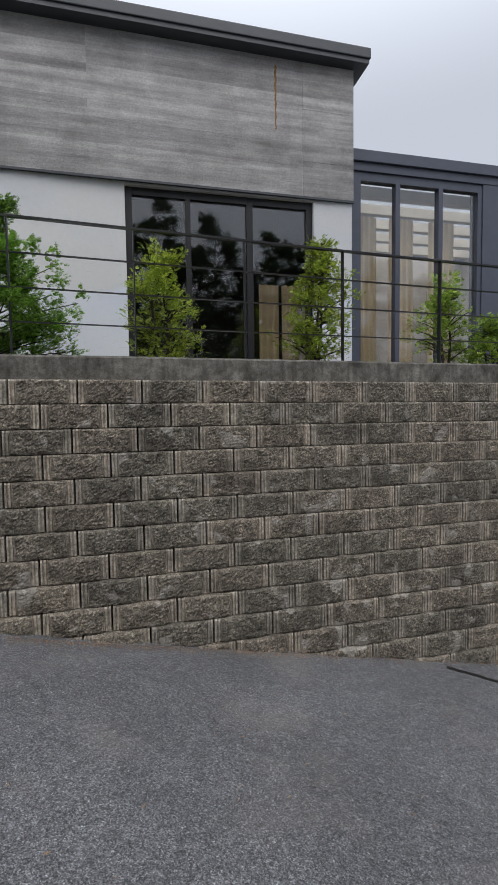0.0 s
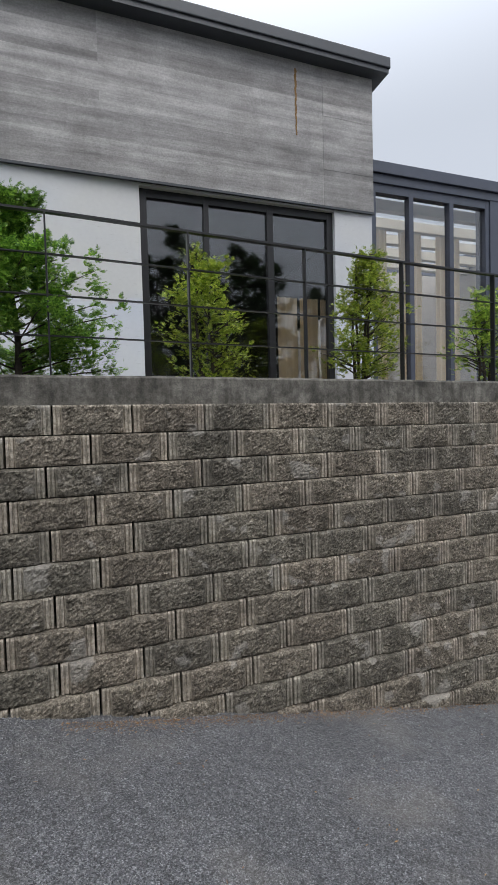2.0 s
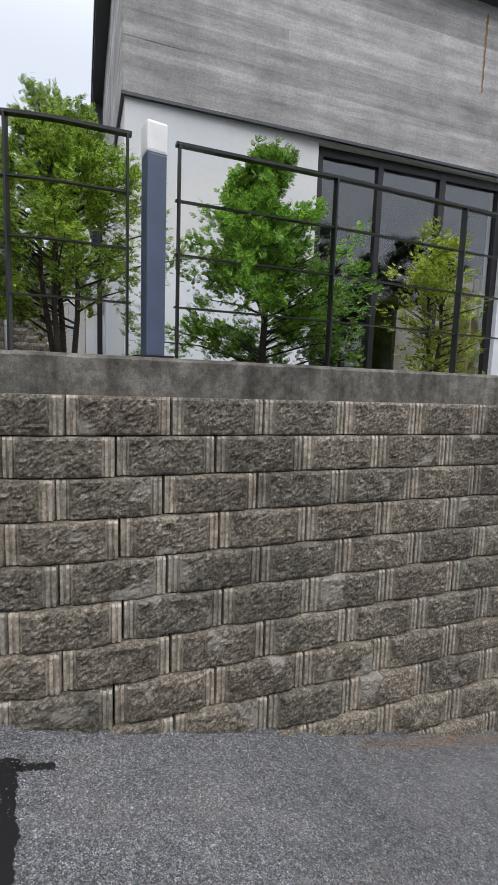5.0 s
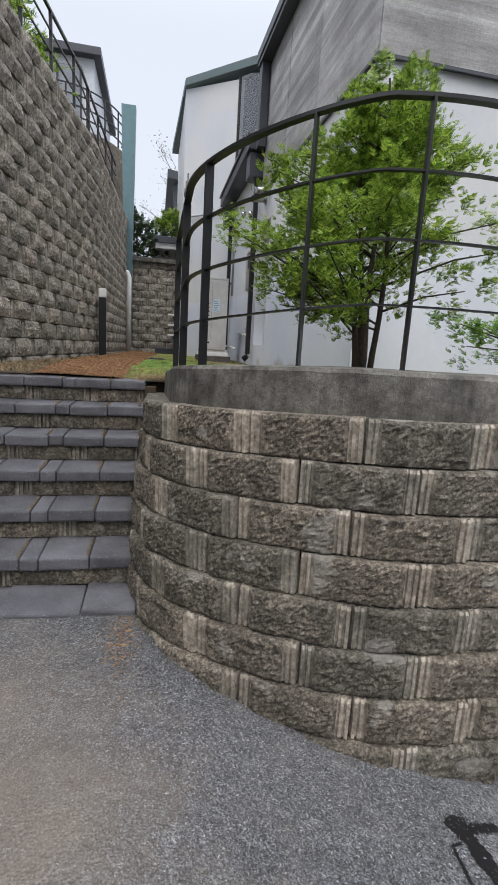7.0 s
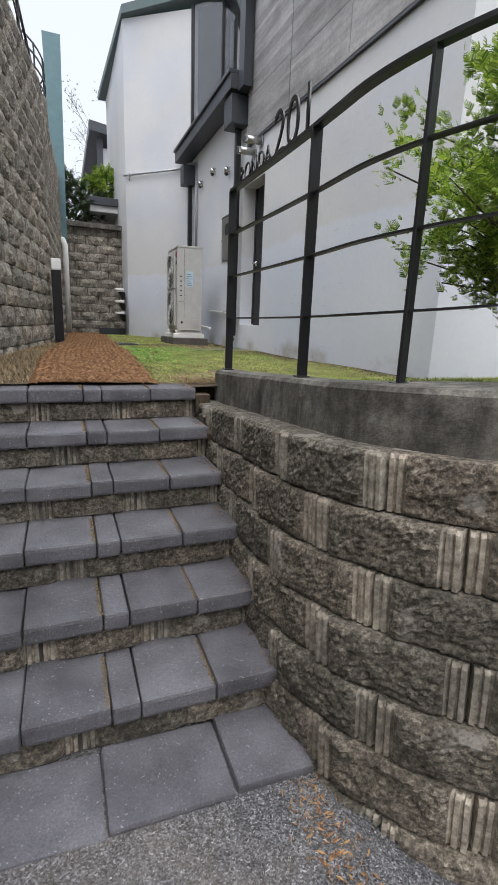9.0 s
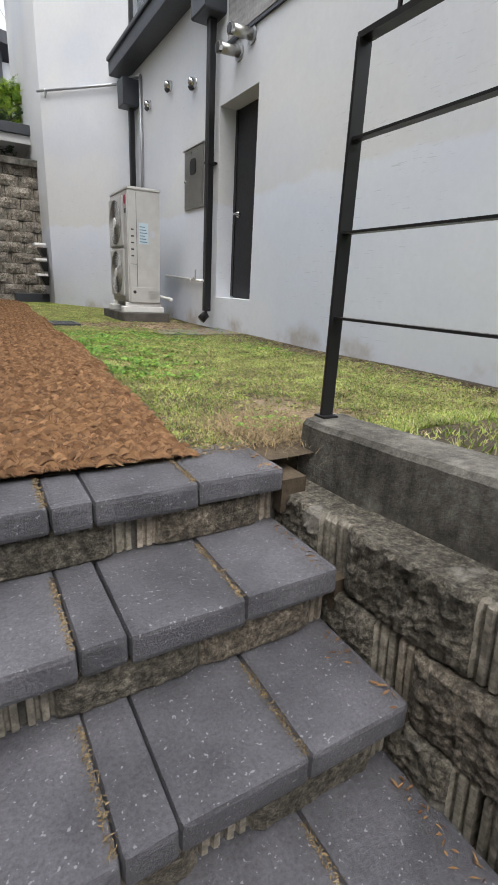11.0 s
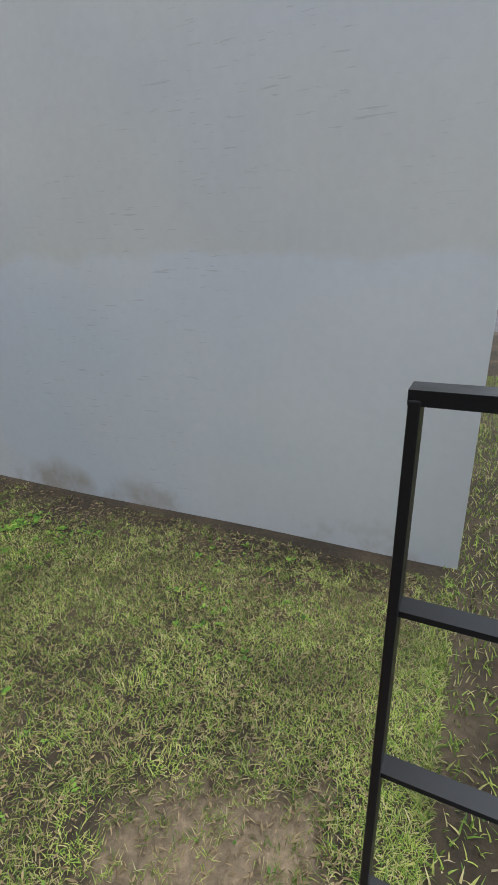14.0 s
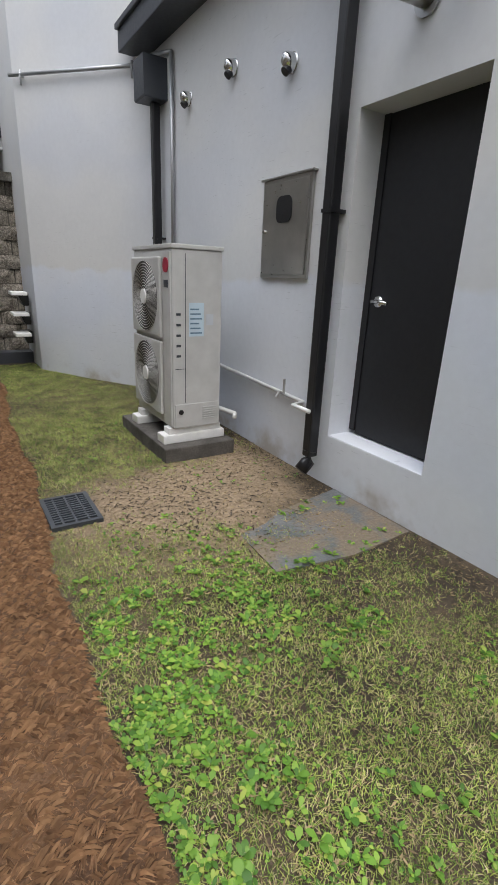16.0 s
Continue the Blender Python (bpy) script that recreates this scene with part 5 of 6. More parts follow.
def shrub(name, x, y, z, height, radius, base, stems, count, size, mat, seed, label, lopside=(0, 0), shape=1.0, category="shrub"):
    """Several stems with limbs; the sprays sit along the limbs, so that gaps stay open."""
    rng = np.random.default_rng(seed)
    t = tagged(new(name), label, category, "terrace shrubs" if category == "shrub" else "")
    wood = bmesh.new()
    v, f = [], []
    tips = []
    for k in range(stems):
        a = 2 * math.pi * k / stems + rng.uniform(-0.4, 0.4)
        r0 = 0.05 * (stems > 1)
        spread = 0.25 * radius * (stems > 1)
        top = Vector((x + spread * math.cos(a) + lopside[0] * 0.5, y + spread * math.sin(a) + lopside[1] * 0.5, z + height * rng.uniform(0.82, 0.97)))
        root = Vector((x + r0 * math.cos(a), y + r0 * math.sin(a), z - 0.03))
        pts = [root.lerp(top, u) + Vector((0.05 * math.sin(u * 7 + k), 0.05 * math.cos(u * 6 + k), 0)) * u for u in np.linspace(0, 1, 8)]
        tube(wood, pts, 0.012 + 0.022 * height / 2 / math.sqrt(stems), 7, 0.006)
        tips.append(pts)
    limbs = int(height * 46)
    for k in range(limbs):
        u = base + (1 - base) * (k + rng.random()) / limbs
        pts = tips[int(rng.integers(stems))]
        i = min(6, int(u * 7))
        o = pts[i].lerp(pts[i + 1], u * 7 - i)
        a = rng.uniform(0, 2 * math.pi)
        rise = (u - base) / (1 - base)
        prof = (math.sin(math.pi * min(1, 0.32 + 0.68 * rise) ** 0.9) * 0.85 + 0.18) * (1.0 if shape == 1.0 else (1 - rise) ** 0.6 * 1.15 + 0.1)
        reach = radius * prof * rng.uniform(0.55, 1.15) * (1 - 0.68 * rise ** 3)
        d = Vector((math.cos(a), math.sin(a), rng.uniform(0.15, 0.6)))
        end = o + d * reach + Vector((*lopside, 0)) * 0.3
        mid = o.lerp(end, 0.55) + Vector((0, 0, 0.05 * reach))
        tube(wood, [o, mid, end], 0.008, 4, 0.003)
        tufts = max(3, int(2 + reach * 9))
        per = max(2, int(1.15 * count / limbs / tufts))
        for j in range(tufts):
            w = 0.3 + 0.75 * (j + rng.random()) / tufts
            p = o.lerp(mid, min(1, w * 1.8)) if w < 0.55 else mid.lerp(end, (w - 0.55) / 0.45)
            p = p + Vector(rng.normal(0, 0.055, 3))
            lean = Vector((math.cos(a), math.sin(a), 0.7)) + Vector(rng.normal(0, 0.4, 3))
            for _ in range(per):
                q = p + Vector(rng.normal(0, 0.032, 3)) + lean.normalized() * rng.uniform(-0.02, 0.05)
                spray(v, f, q, lean + Vector(rng.normal(0, 0.5, 3)), size * rng.uniform(0.6, 1.3), rng)
    part("trunk", wood, BARK, t, smooth=True)
    me = bpy.data.meshes.new("crown")
    me.from_pydata(v, [], f)
    me.materials.append(mat)
    c = new("crown", me)
    c.parent = t
    return t


shrub("shrub", -2.09, 5.19, 2.06, 1.97, 0.72, 0.2, 4, 13500, 0.043, LEAF, 31, "tall green conifer shrub with several dark stems", (-0.05, 0.0))
shrub("shrub", -0.76, 4.85, 2.09, 1.68, 0.66, 0.02, 1, 15500, 0.044, DEEPLEAF, 32, "dense deep green cone-shaped conifer shrub", (0, 0), 2.0)
shrub("shrub", 0.76, 4.95, 2.09, 1.38, 0.28, 0.08, 2, 2700, 0.044, LEAFY, 33, "slim yellow-green shrub before the window")
shrub("shrub", 2.4, 5.05, 2.09, 1.48, 0.38, 0.1, 4, 3800, 0.046, LEAFY, 34, "open yellow-green shrub with bare stems", (0.12, 0))
shrub("shrub", 4.1, 5.1, 2.09, 1.25, 0.32, 0.2, 3, 900, 0.065, LEAF, 35, "thin grey-green young shrub")
shrub("shrub", 4.85, 5.2, 2.09, 0.8, 0.35, 0.05, 3, 900, 0.07, LEAF, 36, "low dark green shrub by the annex")


# ---- the tall wall on the other side of the path ----
tw = bmesh.new()
rows = []
for y in (1.5, 3.0, 4.5, 6.0, 7.5, 9.0, 10.2, 11.2, 12.5, 14.0, 15.2, 16.2):
    x = tall_x(y) - 0.13
    rows.append([tw.verts.new(c) for c in ((x, y, -0.5), (x - 0.35, y, -0.5), (x - 0.35, y, tall_top(y)), (x, y, tall_top(y)))])
for s, t in zip(rows, rows[1:]):
    for k in range(4):
        tw.faces.new((s[k], s[(k + 1) % 4], t[(k + 1) % 4], t[k]))
tw.faces.new(rows[0][::-1])
tw.faces.new(rows[-1])
bmesh.ops.recalc_face_normals(tw, faces=tw.faces)
TALL = tagged(part("wall_tall", tw, COPING), "tall split-faced concrete block retaining wall", "wall", kind="structure")
bank = bmesh.new()
bank.faces.new([bank.verts.new(c) for c in ((tall_x(1.5) - 0.3, 1.5, tall_top(1.5) - 0.05), (tall_x(16.2) - 0.3, 16.2, tall_top(16.2) - 0.05), (-30, 16.2, tall_top(16.2) + 0.3), (-30, 1.5, tall_top(1.5) + 0.3))])
for fc in bank.faces:
    fc.normal_update()
    if fc.normal.z < 0:
        fc.normal_flip()
tagged(part("ground_upper", bank, SOIL), "raised ground behind the tall wall", "ground", kind="structure")


def upper_railing():
    r = tagged(new("wall_railing"), "dark green-black steel railing along the tall wall", "railing")
    for k in range(9):
        y = 6.9 + 0.97 * k
        part("post", boxed(tall_x(y) - 0.22, tall_x(y) - 0.18, y - 0.02, y + 0.02, tall_top(y) - 0.02, tall_top(y) + 0.98), BLACK, r)
    for h in (0.25, 0.5, 0.75, 0.98):
        bm = bmesh.new()
        w = 0.035 if h > 0.9 else 0.02
        for ya, yb in ((5.0, 11.2), (11.2, 15.3)):
            beam(bm, (tall_x(ya) - 0.2, ya, tall_top(ya) + h), (tall_x(yb) - 0.2, yb, tall_top(yb) + h), w, w)
        part("rail", bm, BLACK, r)


upper_railing()
for k, y in enumerate((8.0, 9.2, 10.4)):
    shrub("hedge_shrub", tall_x(y) - 0.75, y, tall_top(y), 1.0, 0.5, 0.03, 3, 500, 0.11, LEAF, 50 + k, "loose green bush behind the railing", category="bush")

# end of the tall wall: metal chute, white pipe, upper curved wall
ch = bmesh.new()
rw = [[ch.verts.new(c) for c in ((xc - 0.02, 16.0, z), (xc + wd, 16.0, z), (xc + wd, 16.3, z), (xc - 0.02, 16.3, z))] for z, xc, wd in ((2.05, -4.22, 0.16), (4.6, -4.25, 0.2), (8.1, -4.33, 0.34))]
for s, t in zip(rw, rw[1:]):
    for k in range(4):
        ch.faces.new((s[k], s[(k + 1) % 4], t[(k + 1) % 4], t[k]))
ch.faces.new(rw[0][::-1])
ch.faces.new(rw[-1])
tagged(part("metal_panel", ch, plain("blue_green_sheet", (0.12, 0.20, 0.22), 0.35, 0.3)), "tall narrow blue-green sheet metal panel at the wall end", "panel")
tagged(part("rain_pipe", tubed([(-4.12, 15.75, 1.95), (-4.12, 15.75, 3.92), (-4.16, 15.75, 4.03), (-4.27, 15.75, 4.06)], 0.07, 12), WHITE, smooth=True), "white plastic drain pipe with an elbow", "drain pipe")
cw = bmesh.new()
arc = [(-6.05 + 1.85 * math.cos(t), 19.0 + 2.6 * math.sin(t), math.cos(t), math.sin(t)) for t in np.linspace(-1.7, 0.6, 24)]
sweep(cw, arc, ((0, 2), (0, 7.6), (-0.3, 7.6), (-0.3, 2)))
tagged(part("wall_upper_curve", cw, BLOCK), "curved upper block wall in the distance", "wall", kind="structure")
ur = tagged(new("curved_railing"), "curved dark railing on the upper wall", "railing")
for z in (7.9, 8.15, 8.4, 8.62):
    part("rail", sweep(bmesh.new(), [(x - nx * 0.15, y - ny * 0.15, nx, ny) for x, y, nx, ny in arc], ((-0.015, z), (0.015, z), (0.015, z + 0.03), (-0.015, z + 0.03))), BLACK, ur)
for x, y, nx, ny in arc[::3]:
    part("post", boxed(x - nx * 0.15 - 0.02, x - nx * 0.15 + 0.02, y - ny * 0.15 - 0.02, y - ny * 0.15 + 0.02, 7.6, 8.65), BLACK, ur)


def glass_house():
    h = tagged(new("upper_house"), "grey house with a glazed gable far up the slope", "house")
    part("wall", boxed(-9.0, -5.6, 21.2, 27, 0.0, 11.5), plain("pale_render", (0.55, 0.57, 0.6), 0.8), h)
    part("roof", boxed(-9.3, -5.35, 20.9, 27.3, 11.5, 11.75, 0.02), CHARCOAL, h)
    w = part("window", boxed(-8.3, -6.0, 21.14, 21.19, 8.0, 11.2), GLASS, h)
    for x in (-8.3, -7.5, -6.8, -6.06):
        part("frame", boxed(x, x + 0.06, 21.1, 21.18, 8.0, 11.2), CHARCOAL, w)


glass_house()


# ---- the end of the path ----
bw = bmesh.new()
box(bw, -5.5, -2.0, 16.63, 17.0, 1.5, 4.46)
BACK = tagged(part("wall_back", bw, COPING), "block retaining wall closing the path", "wall", kind="structure")
tagged(part("wall_back_cap", boxed(-5.5, -2.0, 16.46, 17.02, 4.464, 4.58, 0.01), COPING), "plain cap of the far wall", "wall", kind="structure")
tagged(part("plinth", boxed(-3.4, -2.4, 16.2, 16.45, 1.95, 2.13, 0.01), CHARCOAL), "low black edging box at the far wall", "edging")


def vent_hood(z):
    v = tagged(new("hood_vent"), "white-topped black vent hood on the tower wall", "vent", "stacked hood vents")
    b = bmesh.new()
    rr = [[b.verts.new(c) for c in ((-2.8, 16.0 - w, zz), (-2.8 - d, 16.0 - w, zz), (-2.8 - d, 16.0 + w, zz), (-2.8, 16.0 + w, zz))] for zz, w, d in ((z, 0.09, 0.07), (z + 0.17, 0.13, 0.15))]
    for k in range(4):
        b.faces.new((rr[0][k], rr[0][(k + 1) % 4], rr[1][(k + 1) % 4], rr[1][k]))
    b.faces.new(rr[0][::-1])
    b.faces.new(rr[1])
    part("body", b, BLACK, v)
    part("cap", boxed(-3.09, -2.899, 15.24, 15.56, z + 0.172, z + 0.215, 0.008), WHITE, v)


for z in (2.3, 2.56, 2.82):
    vent_hood(z)


def far_house():
    h = tagged(new("rear_house"), "pale grey house with a dark roof edge behind the wall", "house")
    part("wall", boxed(-2.6, 3.0, 23, 30, 0, 8.2), plain("pale_grey_render", (0.55, 0.57, 0.6), 0.85), h)
    rf = bmesh.new()
    rr = [[rf.verts.new(c) for c in ((-3.05, y, 8.6), (3.2, y, 7.7), (3.2, y, 8.0), (-3.05, y, 8.9))] for y in (22.6, 30.3)]
    for k in range(4):
        rf.faces.new((rr[0][k], rr[0][(k + 1) % 4], rr[1][(k + 1) % 4], rr[1][k]))
    rf.faces.new(rr[0][::-1])
    rf.faces.new(rr[1])
    bmesh.ops.recalc_face_normals(rf, faces=rf.faces)
    part("roof", rf, CHARCOAL, h)
    part("rafter", boxed(-2.8, -2.6, 22.9, 23.0, 0.0, 8.5), CHARCOAL, h)


far_house()
can = tagged(new("canopy"), "flat canopy with dark edge and pale soffit", "canopy")
part("roof", boxed(-3.55, -1.0, 17.05, 20.0, 5.12, 5.3, 0.01), CHARCOAL, can)
part("soffit", boxed(-3.45, -1.0, 17.12, 19.9, 4.97, 5.119), STUCCO, can)
shrub("garden_tree", -3.9, 17.6, 4.4, 1.5, 0.8, 0.1, 3, 700, 0.15, DARKLEAF, 61, "dark green bush above the far wall", category="bush")
shrub("garden_tree", -2.9, 18.4, 5.3, 1.0, 0.7, 0.1, 3, 500, 0.16, LEAF, 62, "bright green bush beside the rear house", category="bush")


def pine(x, y, z, height, seed, spread=1.6, size=0.34):
    rng = np.random.default_rng(seed)
    t = tagged(new("pine_tree"), "tall dark pine with layered open branches", "tree", "distant pines")
    wood = bmesh.new()
    tube(wood, [(x + 0.15 * math.sin(k), y, z + height * k / 6) for k in range(7)], 0.16, 7, 0.03)
    v, f = [], []
    for k in range(60):
        u = 0.2 + 0.78 * (k + rng.random()) / 60
        a = rng.uniform(0, 2 * math.pi)
        l = spread * (1.15 - u) * rng.uniform(0.6, 1.3) + 0.3
        o = Vector((x, y, z + height * u))
        e = o + Vector((math.cos(a) * l, math.sin(a) * l, rng.uniform(-0.1, 0.5)))
        tube(wood, [o, e], 0.03, 4, 0.008)
        for j in range(14):
            p = o.lerp(e, rng.uniform(0.35, 1.05)) + Vector(rng.normal(0, 0.12, 3))
            spray(v, f, p, Vector((math.cos(a), math.sin(a), 0.2)) + Vector(rng.normal(0, 0.5, 3)), size * rng.uniform(0.6, 1.2), rng)
    part("trunk", wood, BARK, t)
    me = bpy.data.meshes.new("crown")
    me.from_pydata(v, [], f)
    me.materials.append(DARKLEAF)
    c = new("crown", me)
    c.parent = t


def thin_tree(x, y, z, height, seed):
    """An open tree: forking limbs with few leaves."""
    rng = np.random.default_rng(seed)
    t = tagged(new("tree"), "thin grey open-crowned tree behind the houses", "tree")
    wood = bmesh.new()
    v, f = [], []

    def grow(p, d, l, rad, depth):
        e = p + d * l
        tube(wood, [p, p.lerp(e, 0.5) + Vector(rng.normal(0, 0.04 * l, 3)), e], rad, 5, rad * 0.65)
        if depth == 0:
            for _ in range(4):
                spray(v, f, e + Vector(rng.normal(0, 0.2, 3)), d + Vector(rng.normal(0, 0.5, 3)), 0.1, rng)
            return
        for _ in range(3 if depth > 1 else 4):
            q = (d + Vector(rng.normal(0, 0.5, 3)) + Vector((0, 0, 0.12))).normalized()
            grow(e, q, l * rng.uniform(0.5, 0.72), rad * 0.62, depth - 1)

    grow(Vector((x, y, z)), Vector((0.05, 0, 1)), height * 0.42, 0.1, 5)
    part("trunk", wood, grainy("pale_bark", (0.16, 0.15, 0.14), (0.28, 0.27, 0.25), 6, 50, 0.95), t)
    me = bpy.data.meshes.new("crown")
    me.from_pydata(v, [], f)
    me.materials.append(island_material("pale_far_leaves", ((0.0, (0.14, 0.17, 0.12)), (1.0, (0.28, 0.31, 0.22))), 0.8, 0.3))
    c = new("crown", me)
    c.parent = t


thin_tree(-2.7, 30.0, 0.5, 12.6, 70)
# woods across the road, which the windows mirror
for k, (x, y, h) in enumerate(((-6, -11, 8), (-3, -14, 11), (0, -11, 9), (1.8, -15, 12), (3.5, -12, 9.5), (5.2, -14, 11.5), (6.8, -11, 9), (8.5, -13, 11), (10.5, -15, 12), (12.5, -12, 9.5), (15, -13, 11), (18, -12, 10), (-10, -13, 10), (-1.5, -16, 12))):
    pine(x, y, road_height(x, y) - 0.1, h * 1.14, 80 + k, 2.6, 0.6)


# ---- stairs ----
STEP_Y, STEP_RUN, STEP_TOP, RISE, STAIR_R = 6.50, 0.29, 1.925, 0.19, -3.488
st = bmesh.new()
for k in range(6):
    y = STEP_Y - STEP_RUN * k
    box(st, -5.42, STAIR_R + 0.06, y + 0.06, y + 0.06 + STEP_RUN + (0.3 if k == 0 else 0.0), 0.2, STEP_TOP - RISE * k - 0.075)
gap = bmesh.new()
for k in range(6):
    y = STEP_Y - STEP_RUN * k
    box(gap, STAIR_R - 0.003, STAIR_R + 0.09, y + 0.012, y + 0.3, STEP_TOP - RISE * k - 0.16, STEP_TOP - RISE * k - 0.045)
STAIRS = tagged(part("stairs", st, COPING), "six block stairs with dark paver treads", "stairs", kind="structure")
part("joint_soil", gap, SOIL, STAIRS, "dark soil packed between treads and wall")


def paver_mesh(w, d, h, seed):
    bm = boxed(0.001, w - 0.001, 0, d, -h, 0.0, 0.015)
    for vt in bm.verts:
        vt.co += Vector((noise.noise(vt.co * 30 + Vector((seed, 0, 0))), noise.noise(vt.co * 30 + Vector((0, seed, 0))), noise.noise(vt.co * 25 + Vector((0, 0, seed))))) * 0.003
    me = bpy.data.meshes.new("paver")
    bm.to_mesh(me)
    bm.free()
    me.materials.append(PAVER)
    return me


PAVERS = {}
for k in range(7):
    x = STAIR_R - 0.002
    widths = (0.29, 0.29, 0.105, 0.30, 0.30, 0.30, 0.29) if k < 6 else (0.30, 0.43, 0.38, 0.30, 0.40)
    for w in widths:
        key = (w, k % 3 if k else 9, k == 6)
        if key not in PAVERS:
            PAVERS[key] = paver_mesh(w - 0.002, (0.30 if k == 0 else 0.375) if k < 6 else 0.32, 0.078, len(PAVERS) + 1.5)
        x -= w
        ob = new("paver", PAVERS[key])
        ob.parent = STAIRS
        ob.matrix_world = pose(x, STEP_Y - STEP_RUN * k + random.uniform(-0.006, 0.006), (STEP_TOP - RISE * k if k < 6 else 0.80) + random.uniform(-0.004, 0.003), 0 if k < 6 else 1, 0 if k < 6 else 3, random.uniform(-0.4, 0.4))


# ---- wall blocks ----
def block_mesh(length, height, seed, fine=True, bulge=0.004, mats=None, rugged=0.85):
    """A split-faced block: a broken face between two fluted ends. x along, -y outward, z up."""
    flute = (0, 0.004, 0.018, 0.022, 0.028, 0.032, 0.046, 0.050, 0.057)
    deep = (-0.060, -0.008, -0.006, -0.017, -0.017, -0.006, -0.006, -0.017, -0.012)
    n = 26 if fine else 10
    half = length / 2 - 0.0045
    cols = [(-half + u, d, 0) for u, d in zip(flute, deep)]
    a, b = -half + 0.060, half - 0.060
    cols += [(a + (b - a) * k / n, 0, 1) for k in range(n + 1)]
    cols += [(half - u, d, 0) for u, d in reversed(list(zip(flute, deep)))]
    rows = 14 if fine else 6
    bm = bmesh.new()
    grid = []
    for j in range(rows + 1):
        z = 0.003 + (height - 0.008) * j / rows
        e = min(j, rows - j) / rows * 2
        line = []
        for x, d, rough in cols:
            if rough:
                s = min(1.0, 0.25 + (x - a) / 0.035, 0.25 + (b - x) / 0.035)
                q = noise.noise((x * 8 + seed * 7.3, z * 11, seed)) * 0.012 + (0.35 - abs(noise.noise((x * 17, z * 24 + seed * 3, seed)))) * 0.013 + noise.noise((x * 44, z * 58 + seed, 3)) * 0.011 + noise.noise((x * 95, z * 115, seed)) * 0.008
                d = (0.013 + bulge * e + q * rugged) * s - (0.011 if j == rows else 0.005 if j == 0 else 0)
            else:
                d = d - (0.012 if j == rows else 0.0)
            line.append(bm.verts.new((x, -d, z)))
        grid.append(line)
    for j in range(rows):
        for k in range(len(cols) - 1):
            fc = bm.faces.new((grid[j][k], grid[j][k + 1], grid[j + 1][k + 1], grid[j + 1][k]))
            fc.material_index = 0 if cols[k][2] and cols[k + 1][2] else 1
    for edge in (grid[0], grid[-1]):
        back = [bm.verts.new((v.co.x, 0.16, v.co.z)) for v in (edge[0], edge[-1])]
        fc = bm.faces.new(edge + [back[1], back[0]] if edge is grid[-1] else edge[::-1] + [back[0], back[1]])
        fc.material_index = 0
    bmesh.ops.recalc_face_normals(bm, faces=bm.faces)
    me = bpy.data.meshes.new("block")
    bm.to_mesh(me)
    bm.free()
    for m in mats or (BLOCK, FLUTE):
        me.materials.append(m)
    return me


FACES = [block_mesh(BLOCK_LEN, COURSE, k + 1) for k in range(12)]
RISER = [block_mesh(0.46, 0.118, k + 31, rugged=0.4) for k in range(4)]
for k in range(6):
    x = STAIR_R - 0.24 + (0.13 if k % 2 else 0.0)
    while x > -5.3:
        ob = new("block", RISER[random.randrange(4)])
        ob.parent = STAIRS
        ob.matrix_world = pose(min(x, STAIR_R - 0.235), STEP_Y - STEP_RUN * k + 0.04, STEP_TOP - RISE * k - 0.192, 0, 0, 0)
        x -= 0.46

core = bmesh.new()
sweep(core, wall_path(0), ((-0.12, 1.97), (0.12, -1.6), (-0.3, -1.6), (-0.3, 1.97)), sag)
FRONT = tagged(part("wall_retaining", core, COPING), "grey-brown split-faced block retaining wall", "wall", kind="structure")
def coping():
    """A cast strip set back from the blocks, a little further beside the stairs, with a worn, uneven edge."""
    bm = bmesh.new()
    rings = []
    for x, y, nx, ny in wall_path(0, step=0.05):
        k = ease((y - 4.5) / 0.9)
        o, q = -0.06 - 0.08 * k, -0.36 + 0.04 * k
        j = 0.004 * noise.noise((x * 6, y * 6, 1.0)) + 0.003 * noise.noise((x * 19, y * 19, 4.0))
        prof = ((o + 0.006, 1.99), (o - 0.002 + j, COPING_TOP - 0.02 + j), (o - 0.016 + j, COPING_TOP - 0.003 + 0.6 * j), (o - 0.05, COPING_TOP + 0.4 * j), (q, COPING_TOP), (q - 0.012, COPING_TOP - 0.012), (q - 0.012, 1.9), (o - 0.1, 1.9))
        rings.append([bm.verts.new((x + nx * u, y + ny * u, z + sag(y))) for u, z in prof])
    n = len(rings[0])
    for r, t in zip(rings, rings[1:]):
        for k in range(n):
            bm.faces.new((r[k], r[(k + 1) % n], t[(k + 1) % n], t[k]))
    bm.faces.new(rings[0])
    bm.faces.new(rings[-1][::-1])
    bmesh.ops.recalc_face_normals(bm, faces=bm.faces)
    return bm


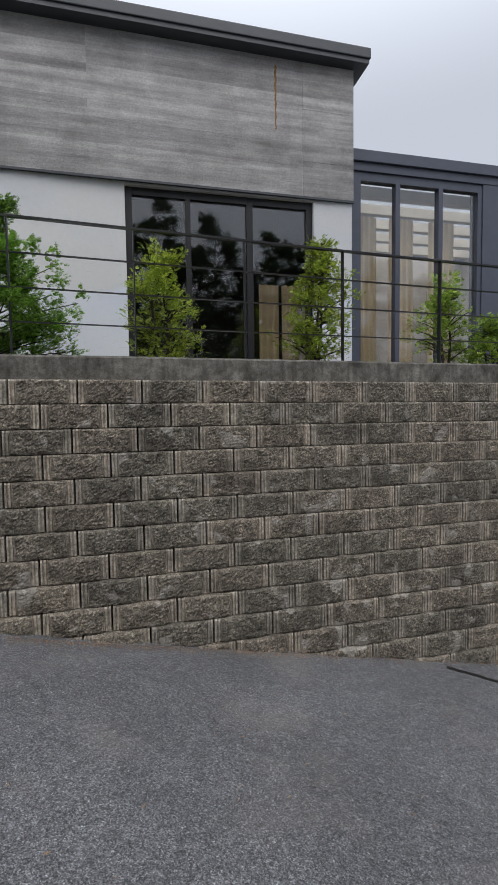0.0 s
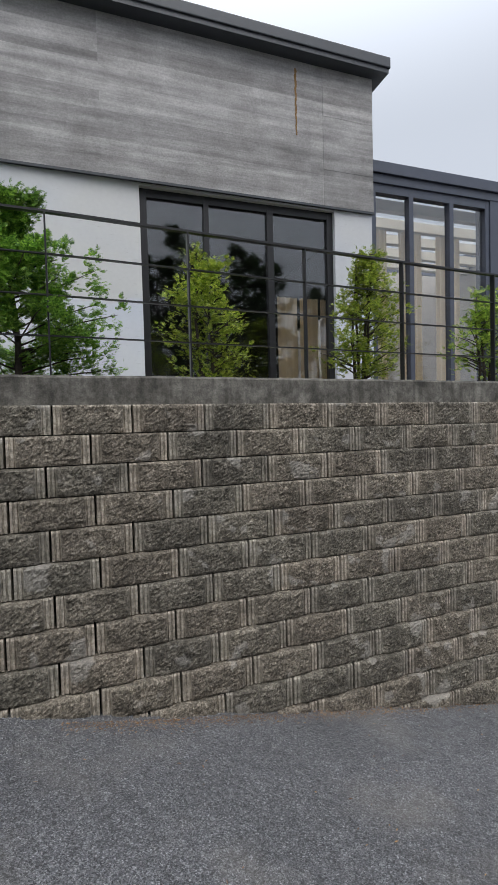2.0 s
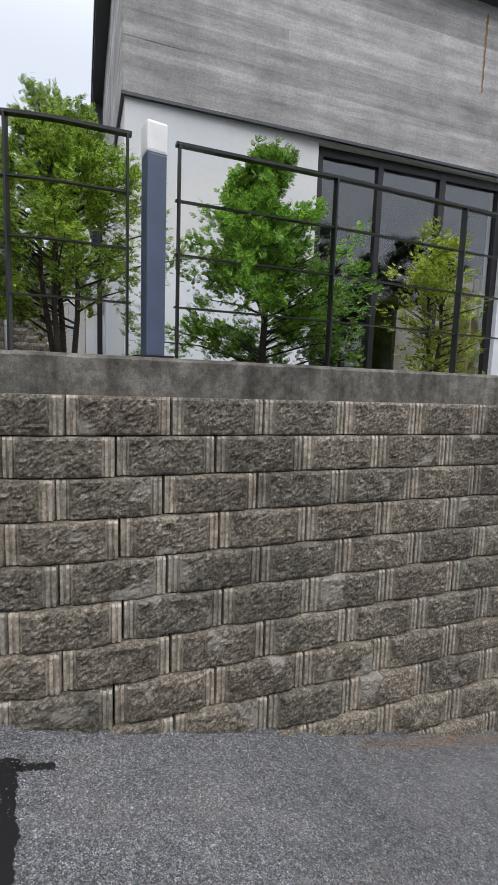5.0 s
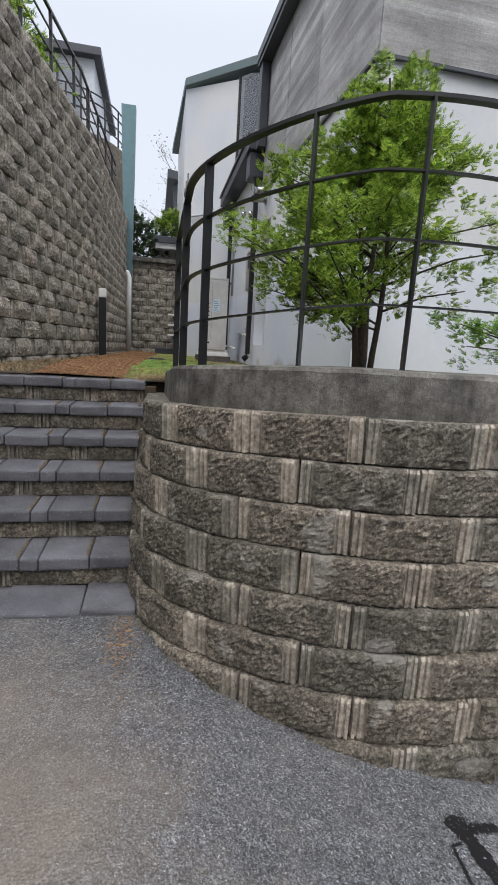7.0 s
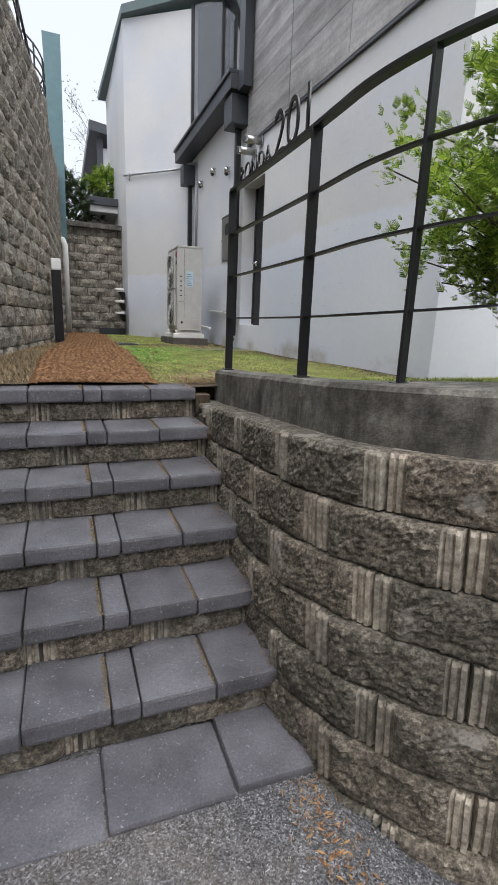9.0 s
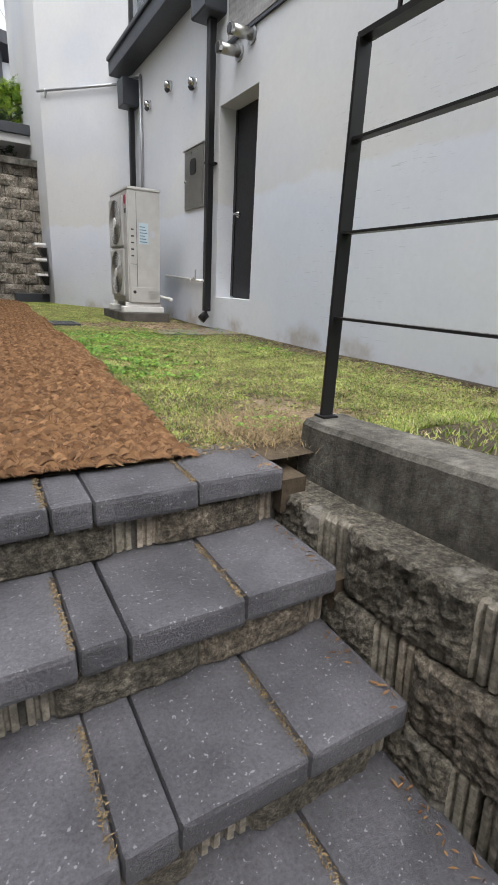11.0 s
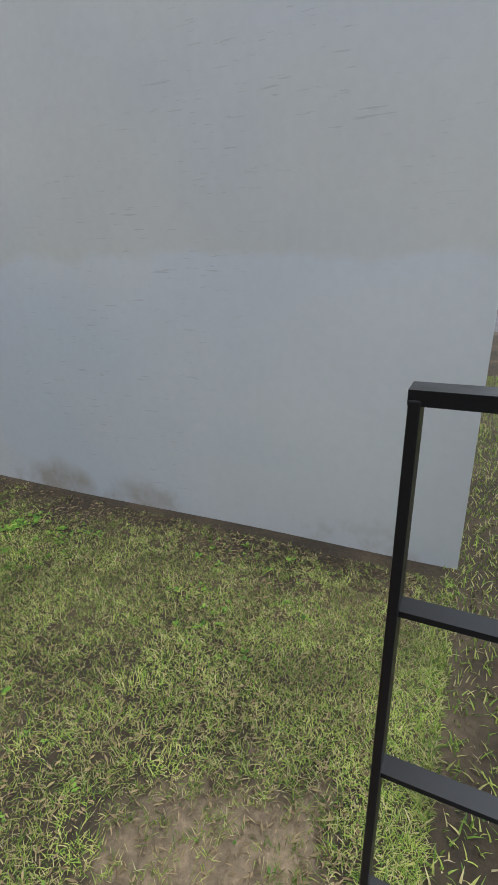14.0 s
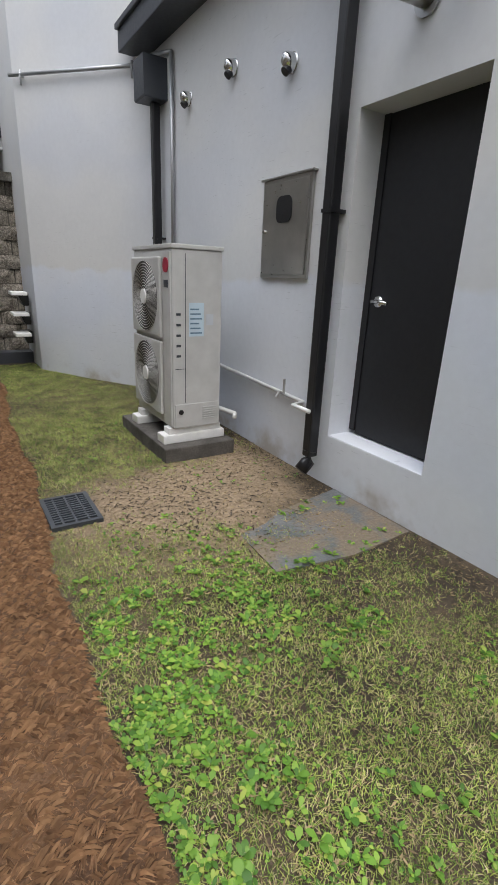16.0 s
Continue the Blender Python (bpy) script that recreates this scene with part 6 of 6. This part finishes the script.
tagged(part("wall_coping", coping(), COPING), "weathered grey concrete coping over the block wall", "coping", kind="structure")
for c in range(14):
    z = 2.0 - COURSE * (c + 1)
    path = [Vector((x + nx * 0.031 * c * (1 - 0.5 * ease((y - 4.5) / 0.9)), y + ny * 0.031 * c * (1 - 0.5 * ease((y - 4.5) / 0.9)), nx, ny)) for x, y, nx, ny in wall_path(0, step=0.05)]
    run = [0.0]
    for p, q in zip(path, path[1:]):
        run.append(run[-1] + (q.xy - p.xy).length)
    mark = run[min(range(len(path)), key=lambda i: abs(path[i].x + 0.26) + (10 if path[i].y > 5 else 0))]
    s = (mark + (0.0 if c % 2 else BLOCK_LEN / 2) + BLOCK_LEN / 2 + 0.012 * ((c * 7) % 5 - 2)) % BLOCK_LEN
    while s < run[-1] - 0.05:
        i = min(len(path) - 1, int(np.searchsorted(run, s)))
        p = path[i]
        a = (path[max(0, i - 3)].zw + path[min(len(path) - 1, i + 3)].zw).normalized()
        slide = s - run[i]
        x, y = p.x + a.y * slide, p.y - a.x * slide
        if x < 6.0 and z + COURSE > road_height(x + a.x * 0.1, y + a.y * 0.1) - 0.05:
            ob = new("block", FACES[random.randrange(len(FACES))])
            ob.parent = FRONT
            ob.matrix_world = pose(x, y, z + sag(y), 0, math.degrees(math.atan((sag(y + 0.1 * a.x) - sag(y - 0.1 * a.x)) / -0.2)), math.degrees(math.atan2(a.y, a.x)) + 90 + random.uniform(-0.6, 0.6))
        s += BLOCK_LEN


def block_field(name, parent, cells, fine_mesh, label):
    """Far blocks joined into one mesh: cells of (x, y, z, turn)."""
    v, f, mi = [], [], []
    src = [(np.array([tuple(w.co) for w in m.vertices]), [tuple(p.vertices) for p in m.polygons], [p.material_index for p in m.polygons]) for m in fine_mesh]
    for x, y, z, turn in cells:
        pv, pf, pm = src[random.randrange(len(src))]
        c, s = math.cos(radians(turn)), math.sin(radians(turn))
        n = len(v)
        v += [(x + q[0] * c - q[1] * s, y + q[0] * s + q[1] * c, z + q[2]) for q in pv]
        f += [tuple(i + n for i in q) for q in pf]
        mi += pm
    me = bpy.data.meshes.new(name)
    me.from_pydata(v, [], f)
    me.materials.append(PALE_BLOCK)
    me.materials.append(PALE_FLUTE)
    me.polygons.foreach_set("material_index", mi)
    ob = tagged(new(name, me), label, kind="stuff")
    ob.parent = parent
    return ob


COARSE = [block_mesh(BLOCK_LEN, COURSE, k + 51, False, 0.022) for k in range(8)]
PITCHED = [block_mesh(BLOCK_LEN, COURSE, k + 71, True, 0.022, (PALE_BLOCK, PALE_FLUTE)) for k in range(8)]
near, far = [], []
for c in range(26):
    z = 0.83 + COURSE * c
    y = 3.2 + (0.0 if c % 2 else BLOCK_LEN / 2)
    while y < 16.0:
        ty = math.degrees(math.atan2(1, 0.14 if y < 11.2 else 0.05))
        if z + COURSE < tall_top(y) + 0.02:
            (near if 6.0 < y < 12.5 and 1.8 < z < 4.0 else far).append((tall_x(y), y, z, ty))
        y += BLOCK_LEN
for x, y, z, turn in near:
    ob = new("block", PITCHED[random.randrange(len(PITCHED))])
    ob.parent = TALL
    ob.matrix_world = pose(x, y, z, 0, 0, turn)
block_field("blocks", TALL, far, COARSE, "rows of split-faced blocks")
cells = []
for c in range(13):
    x = -4.4 + (0.0 if c % 2 else BLOCK_LEN / 2)
    while x < -2.2:
        cells.append((x, 16.6, 1.9 + COURSE * c, 0))
        x += BLOCK_LEN
block_field("blocks", BACK, cells, COARSE, "rows of split-faced blocks")
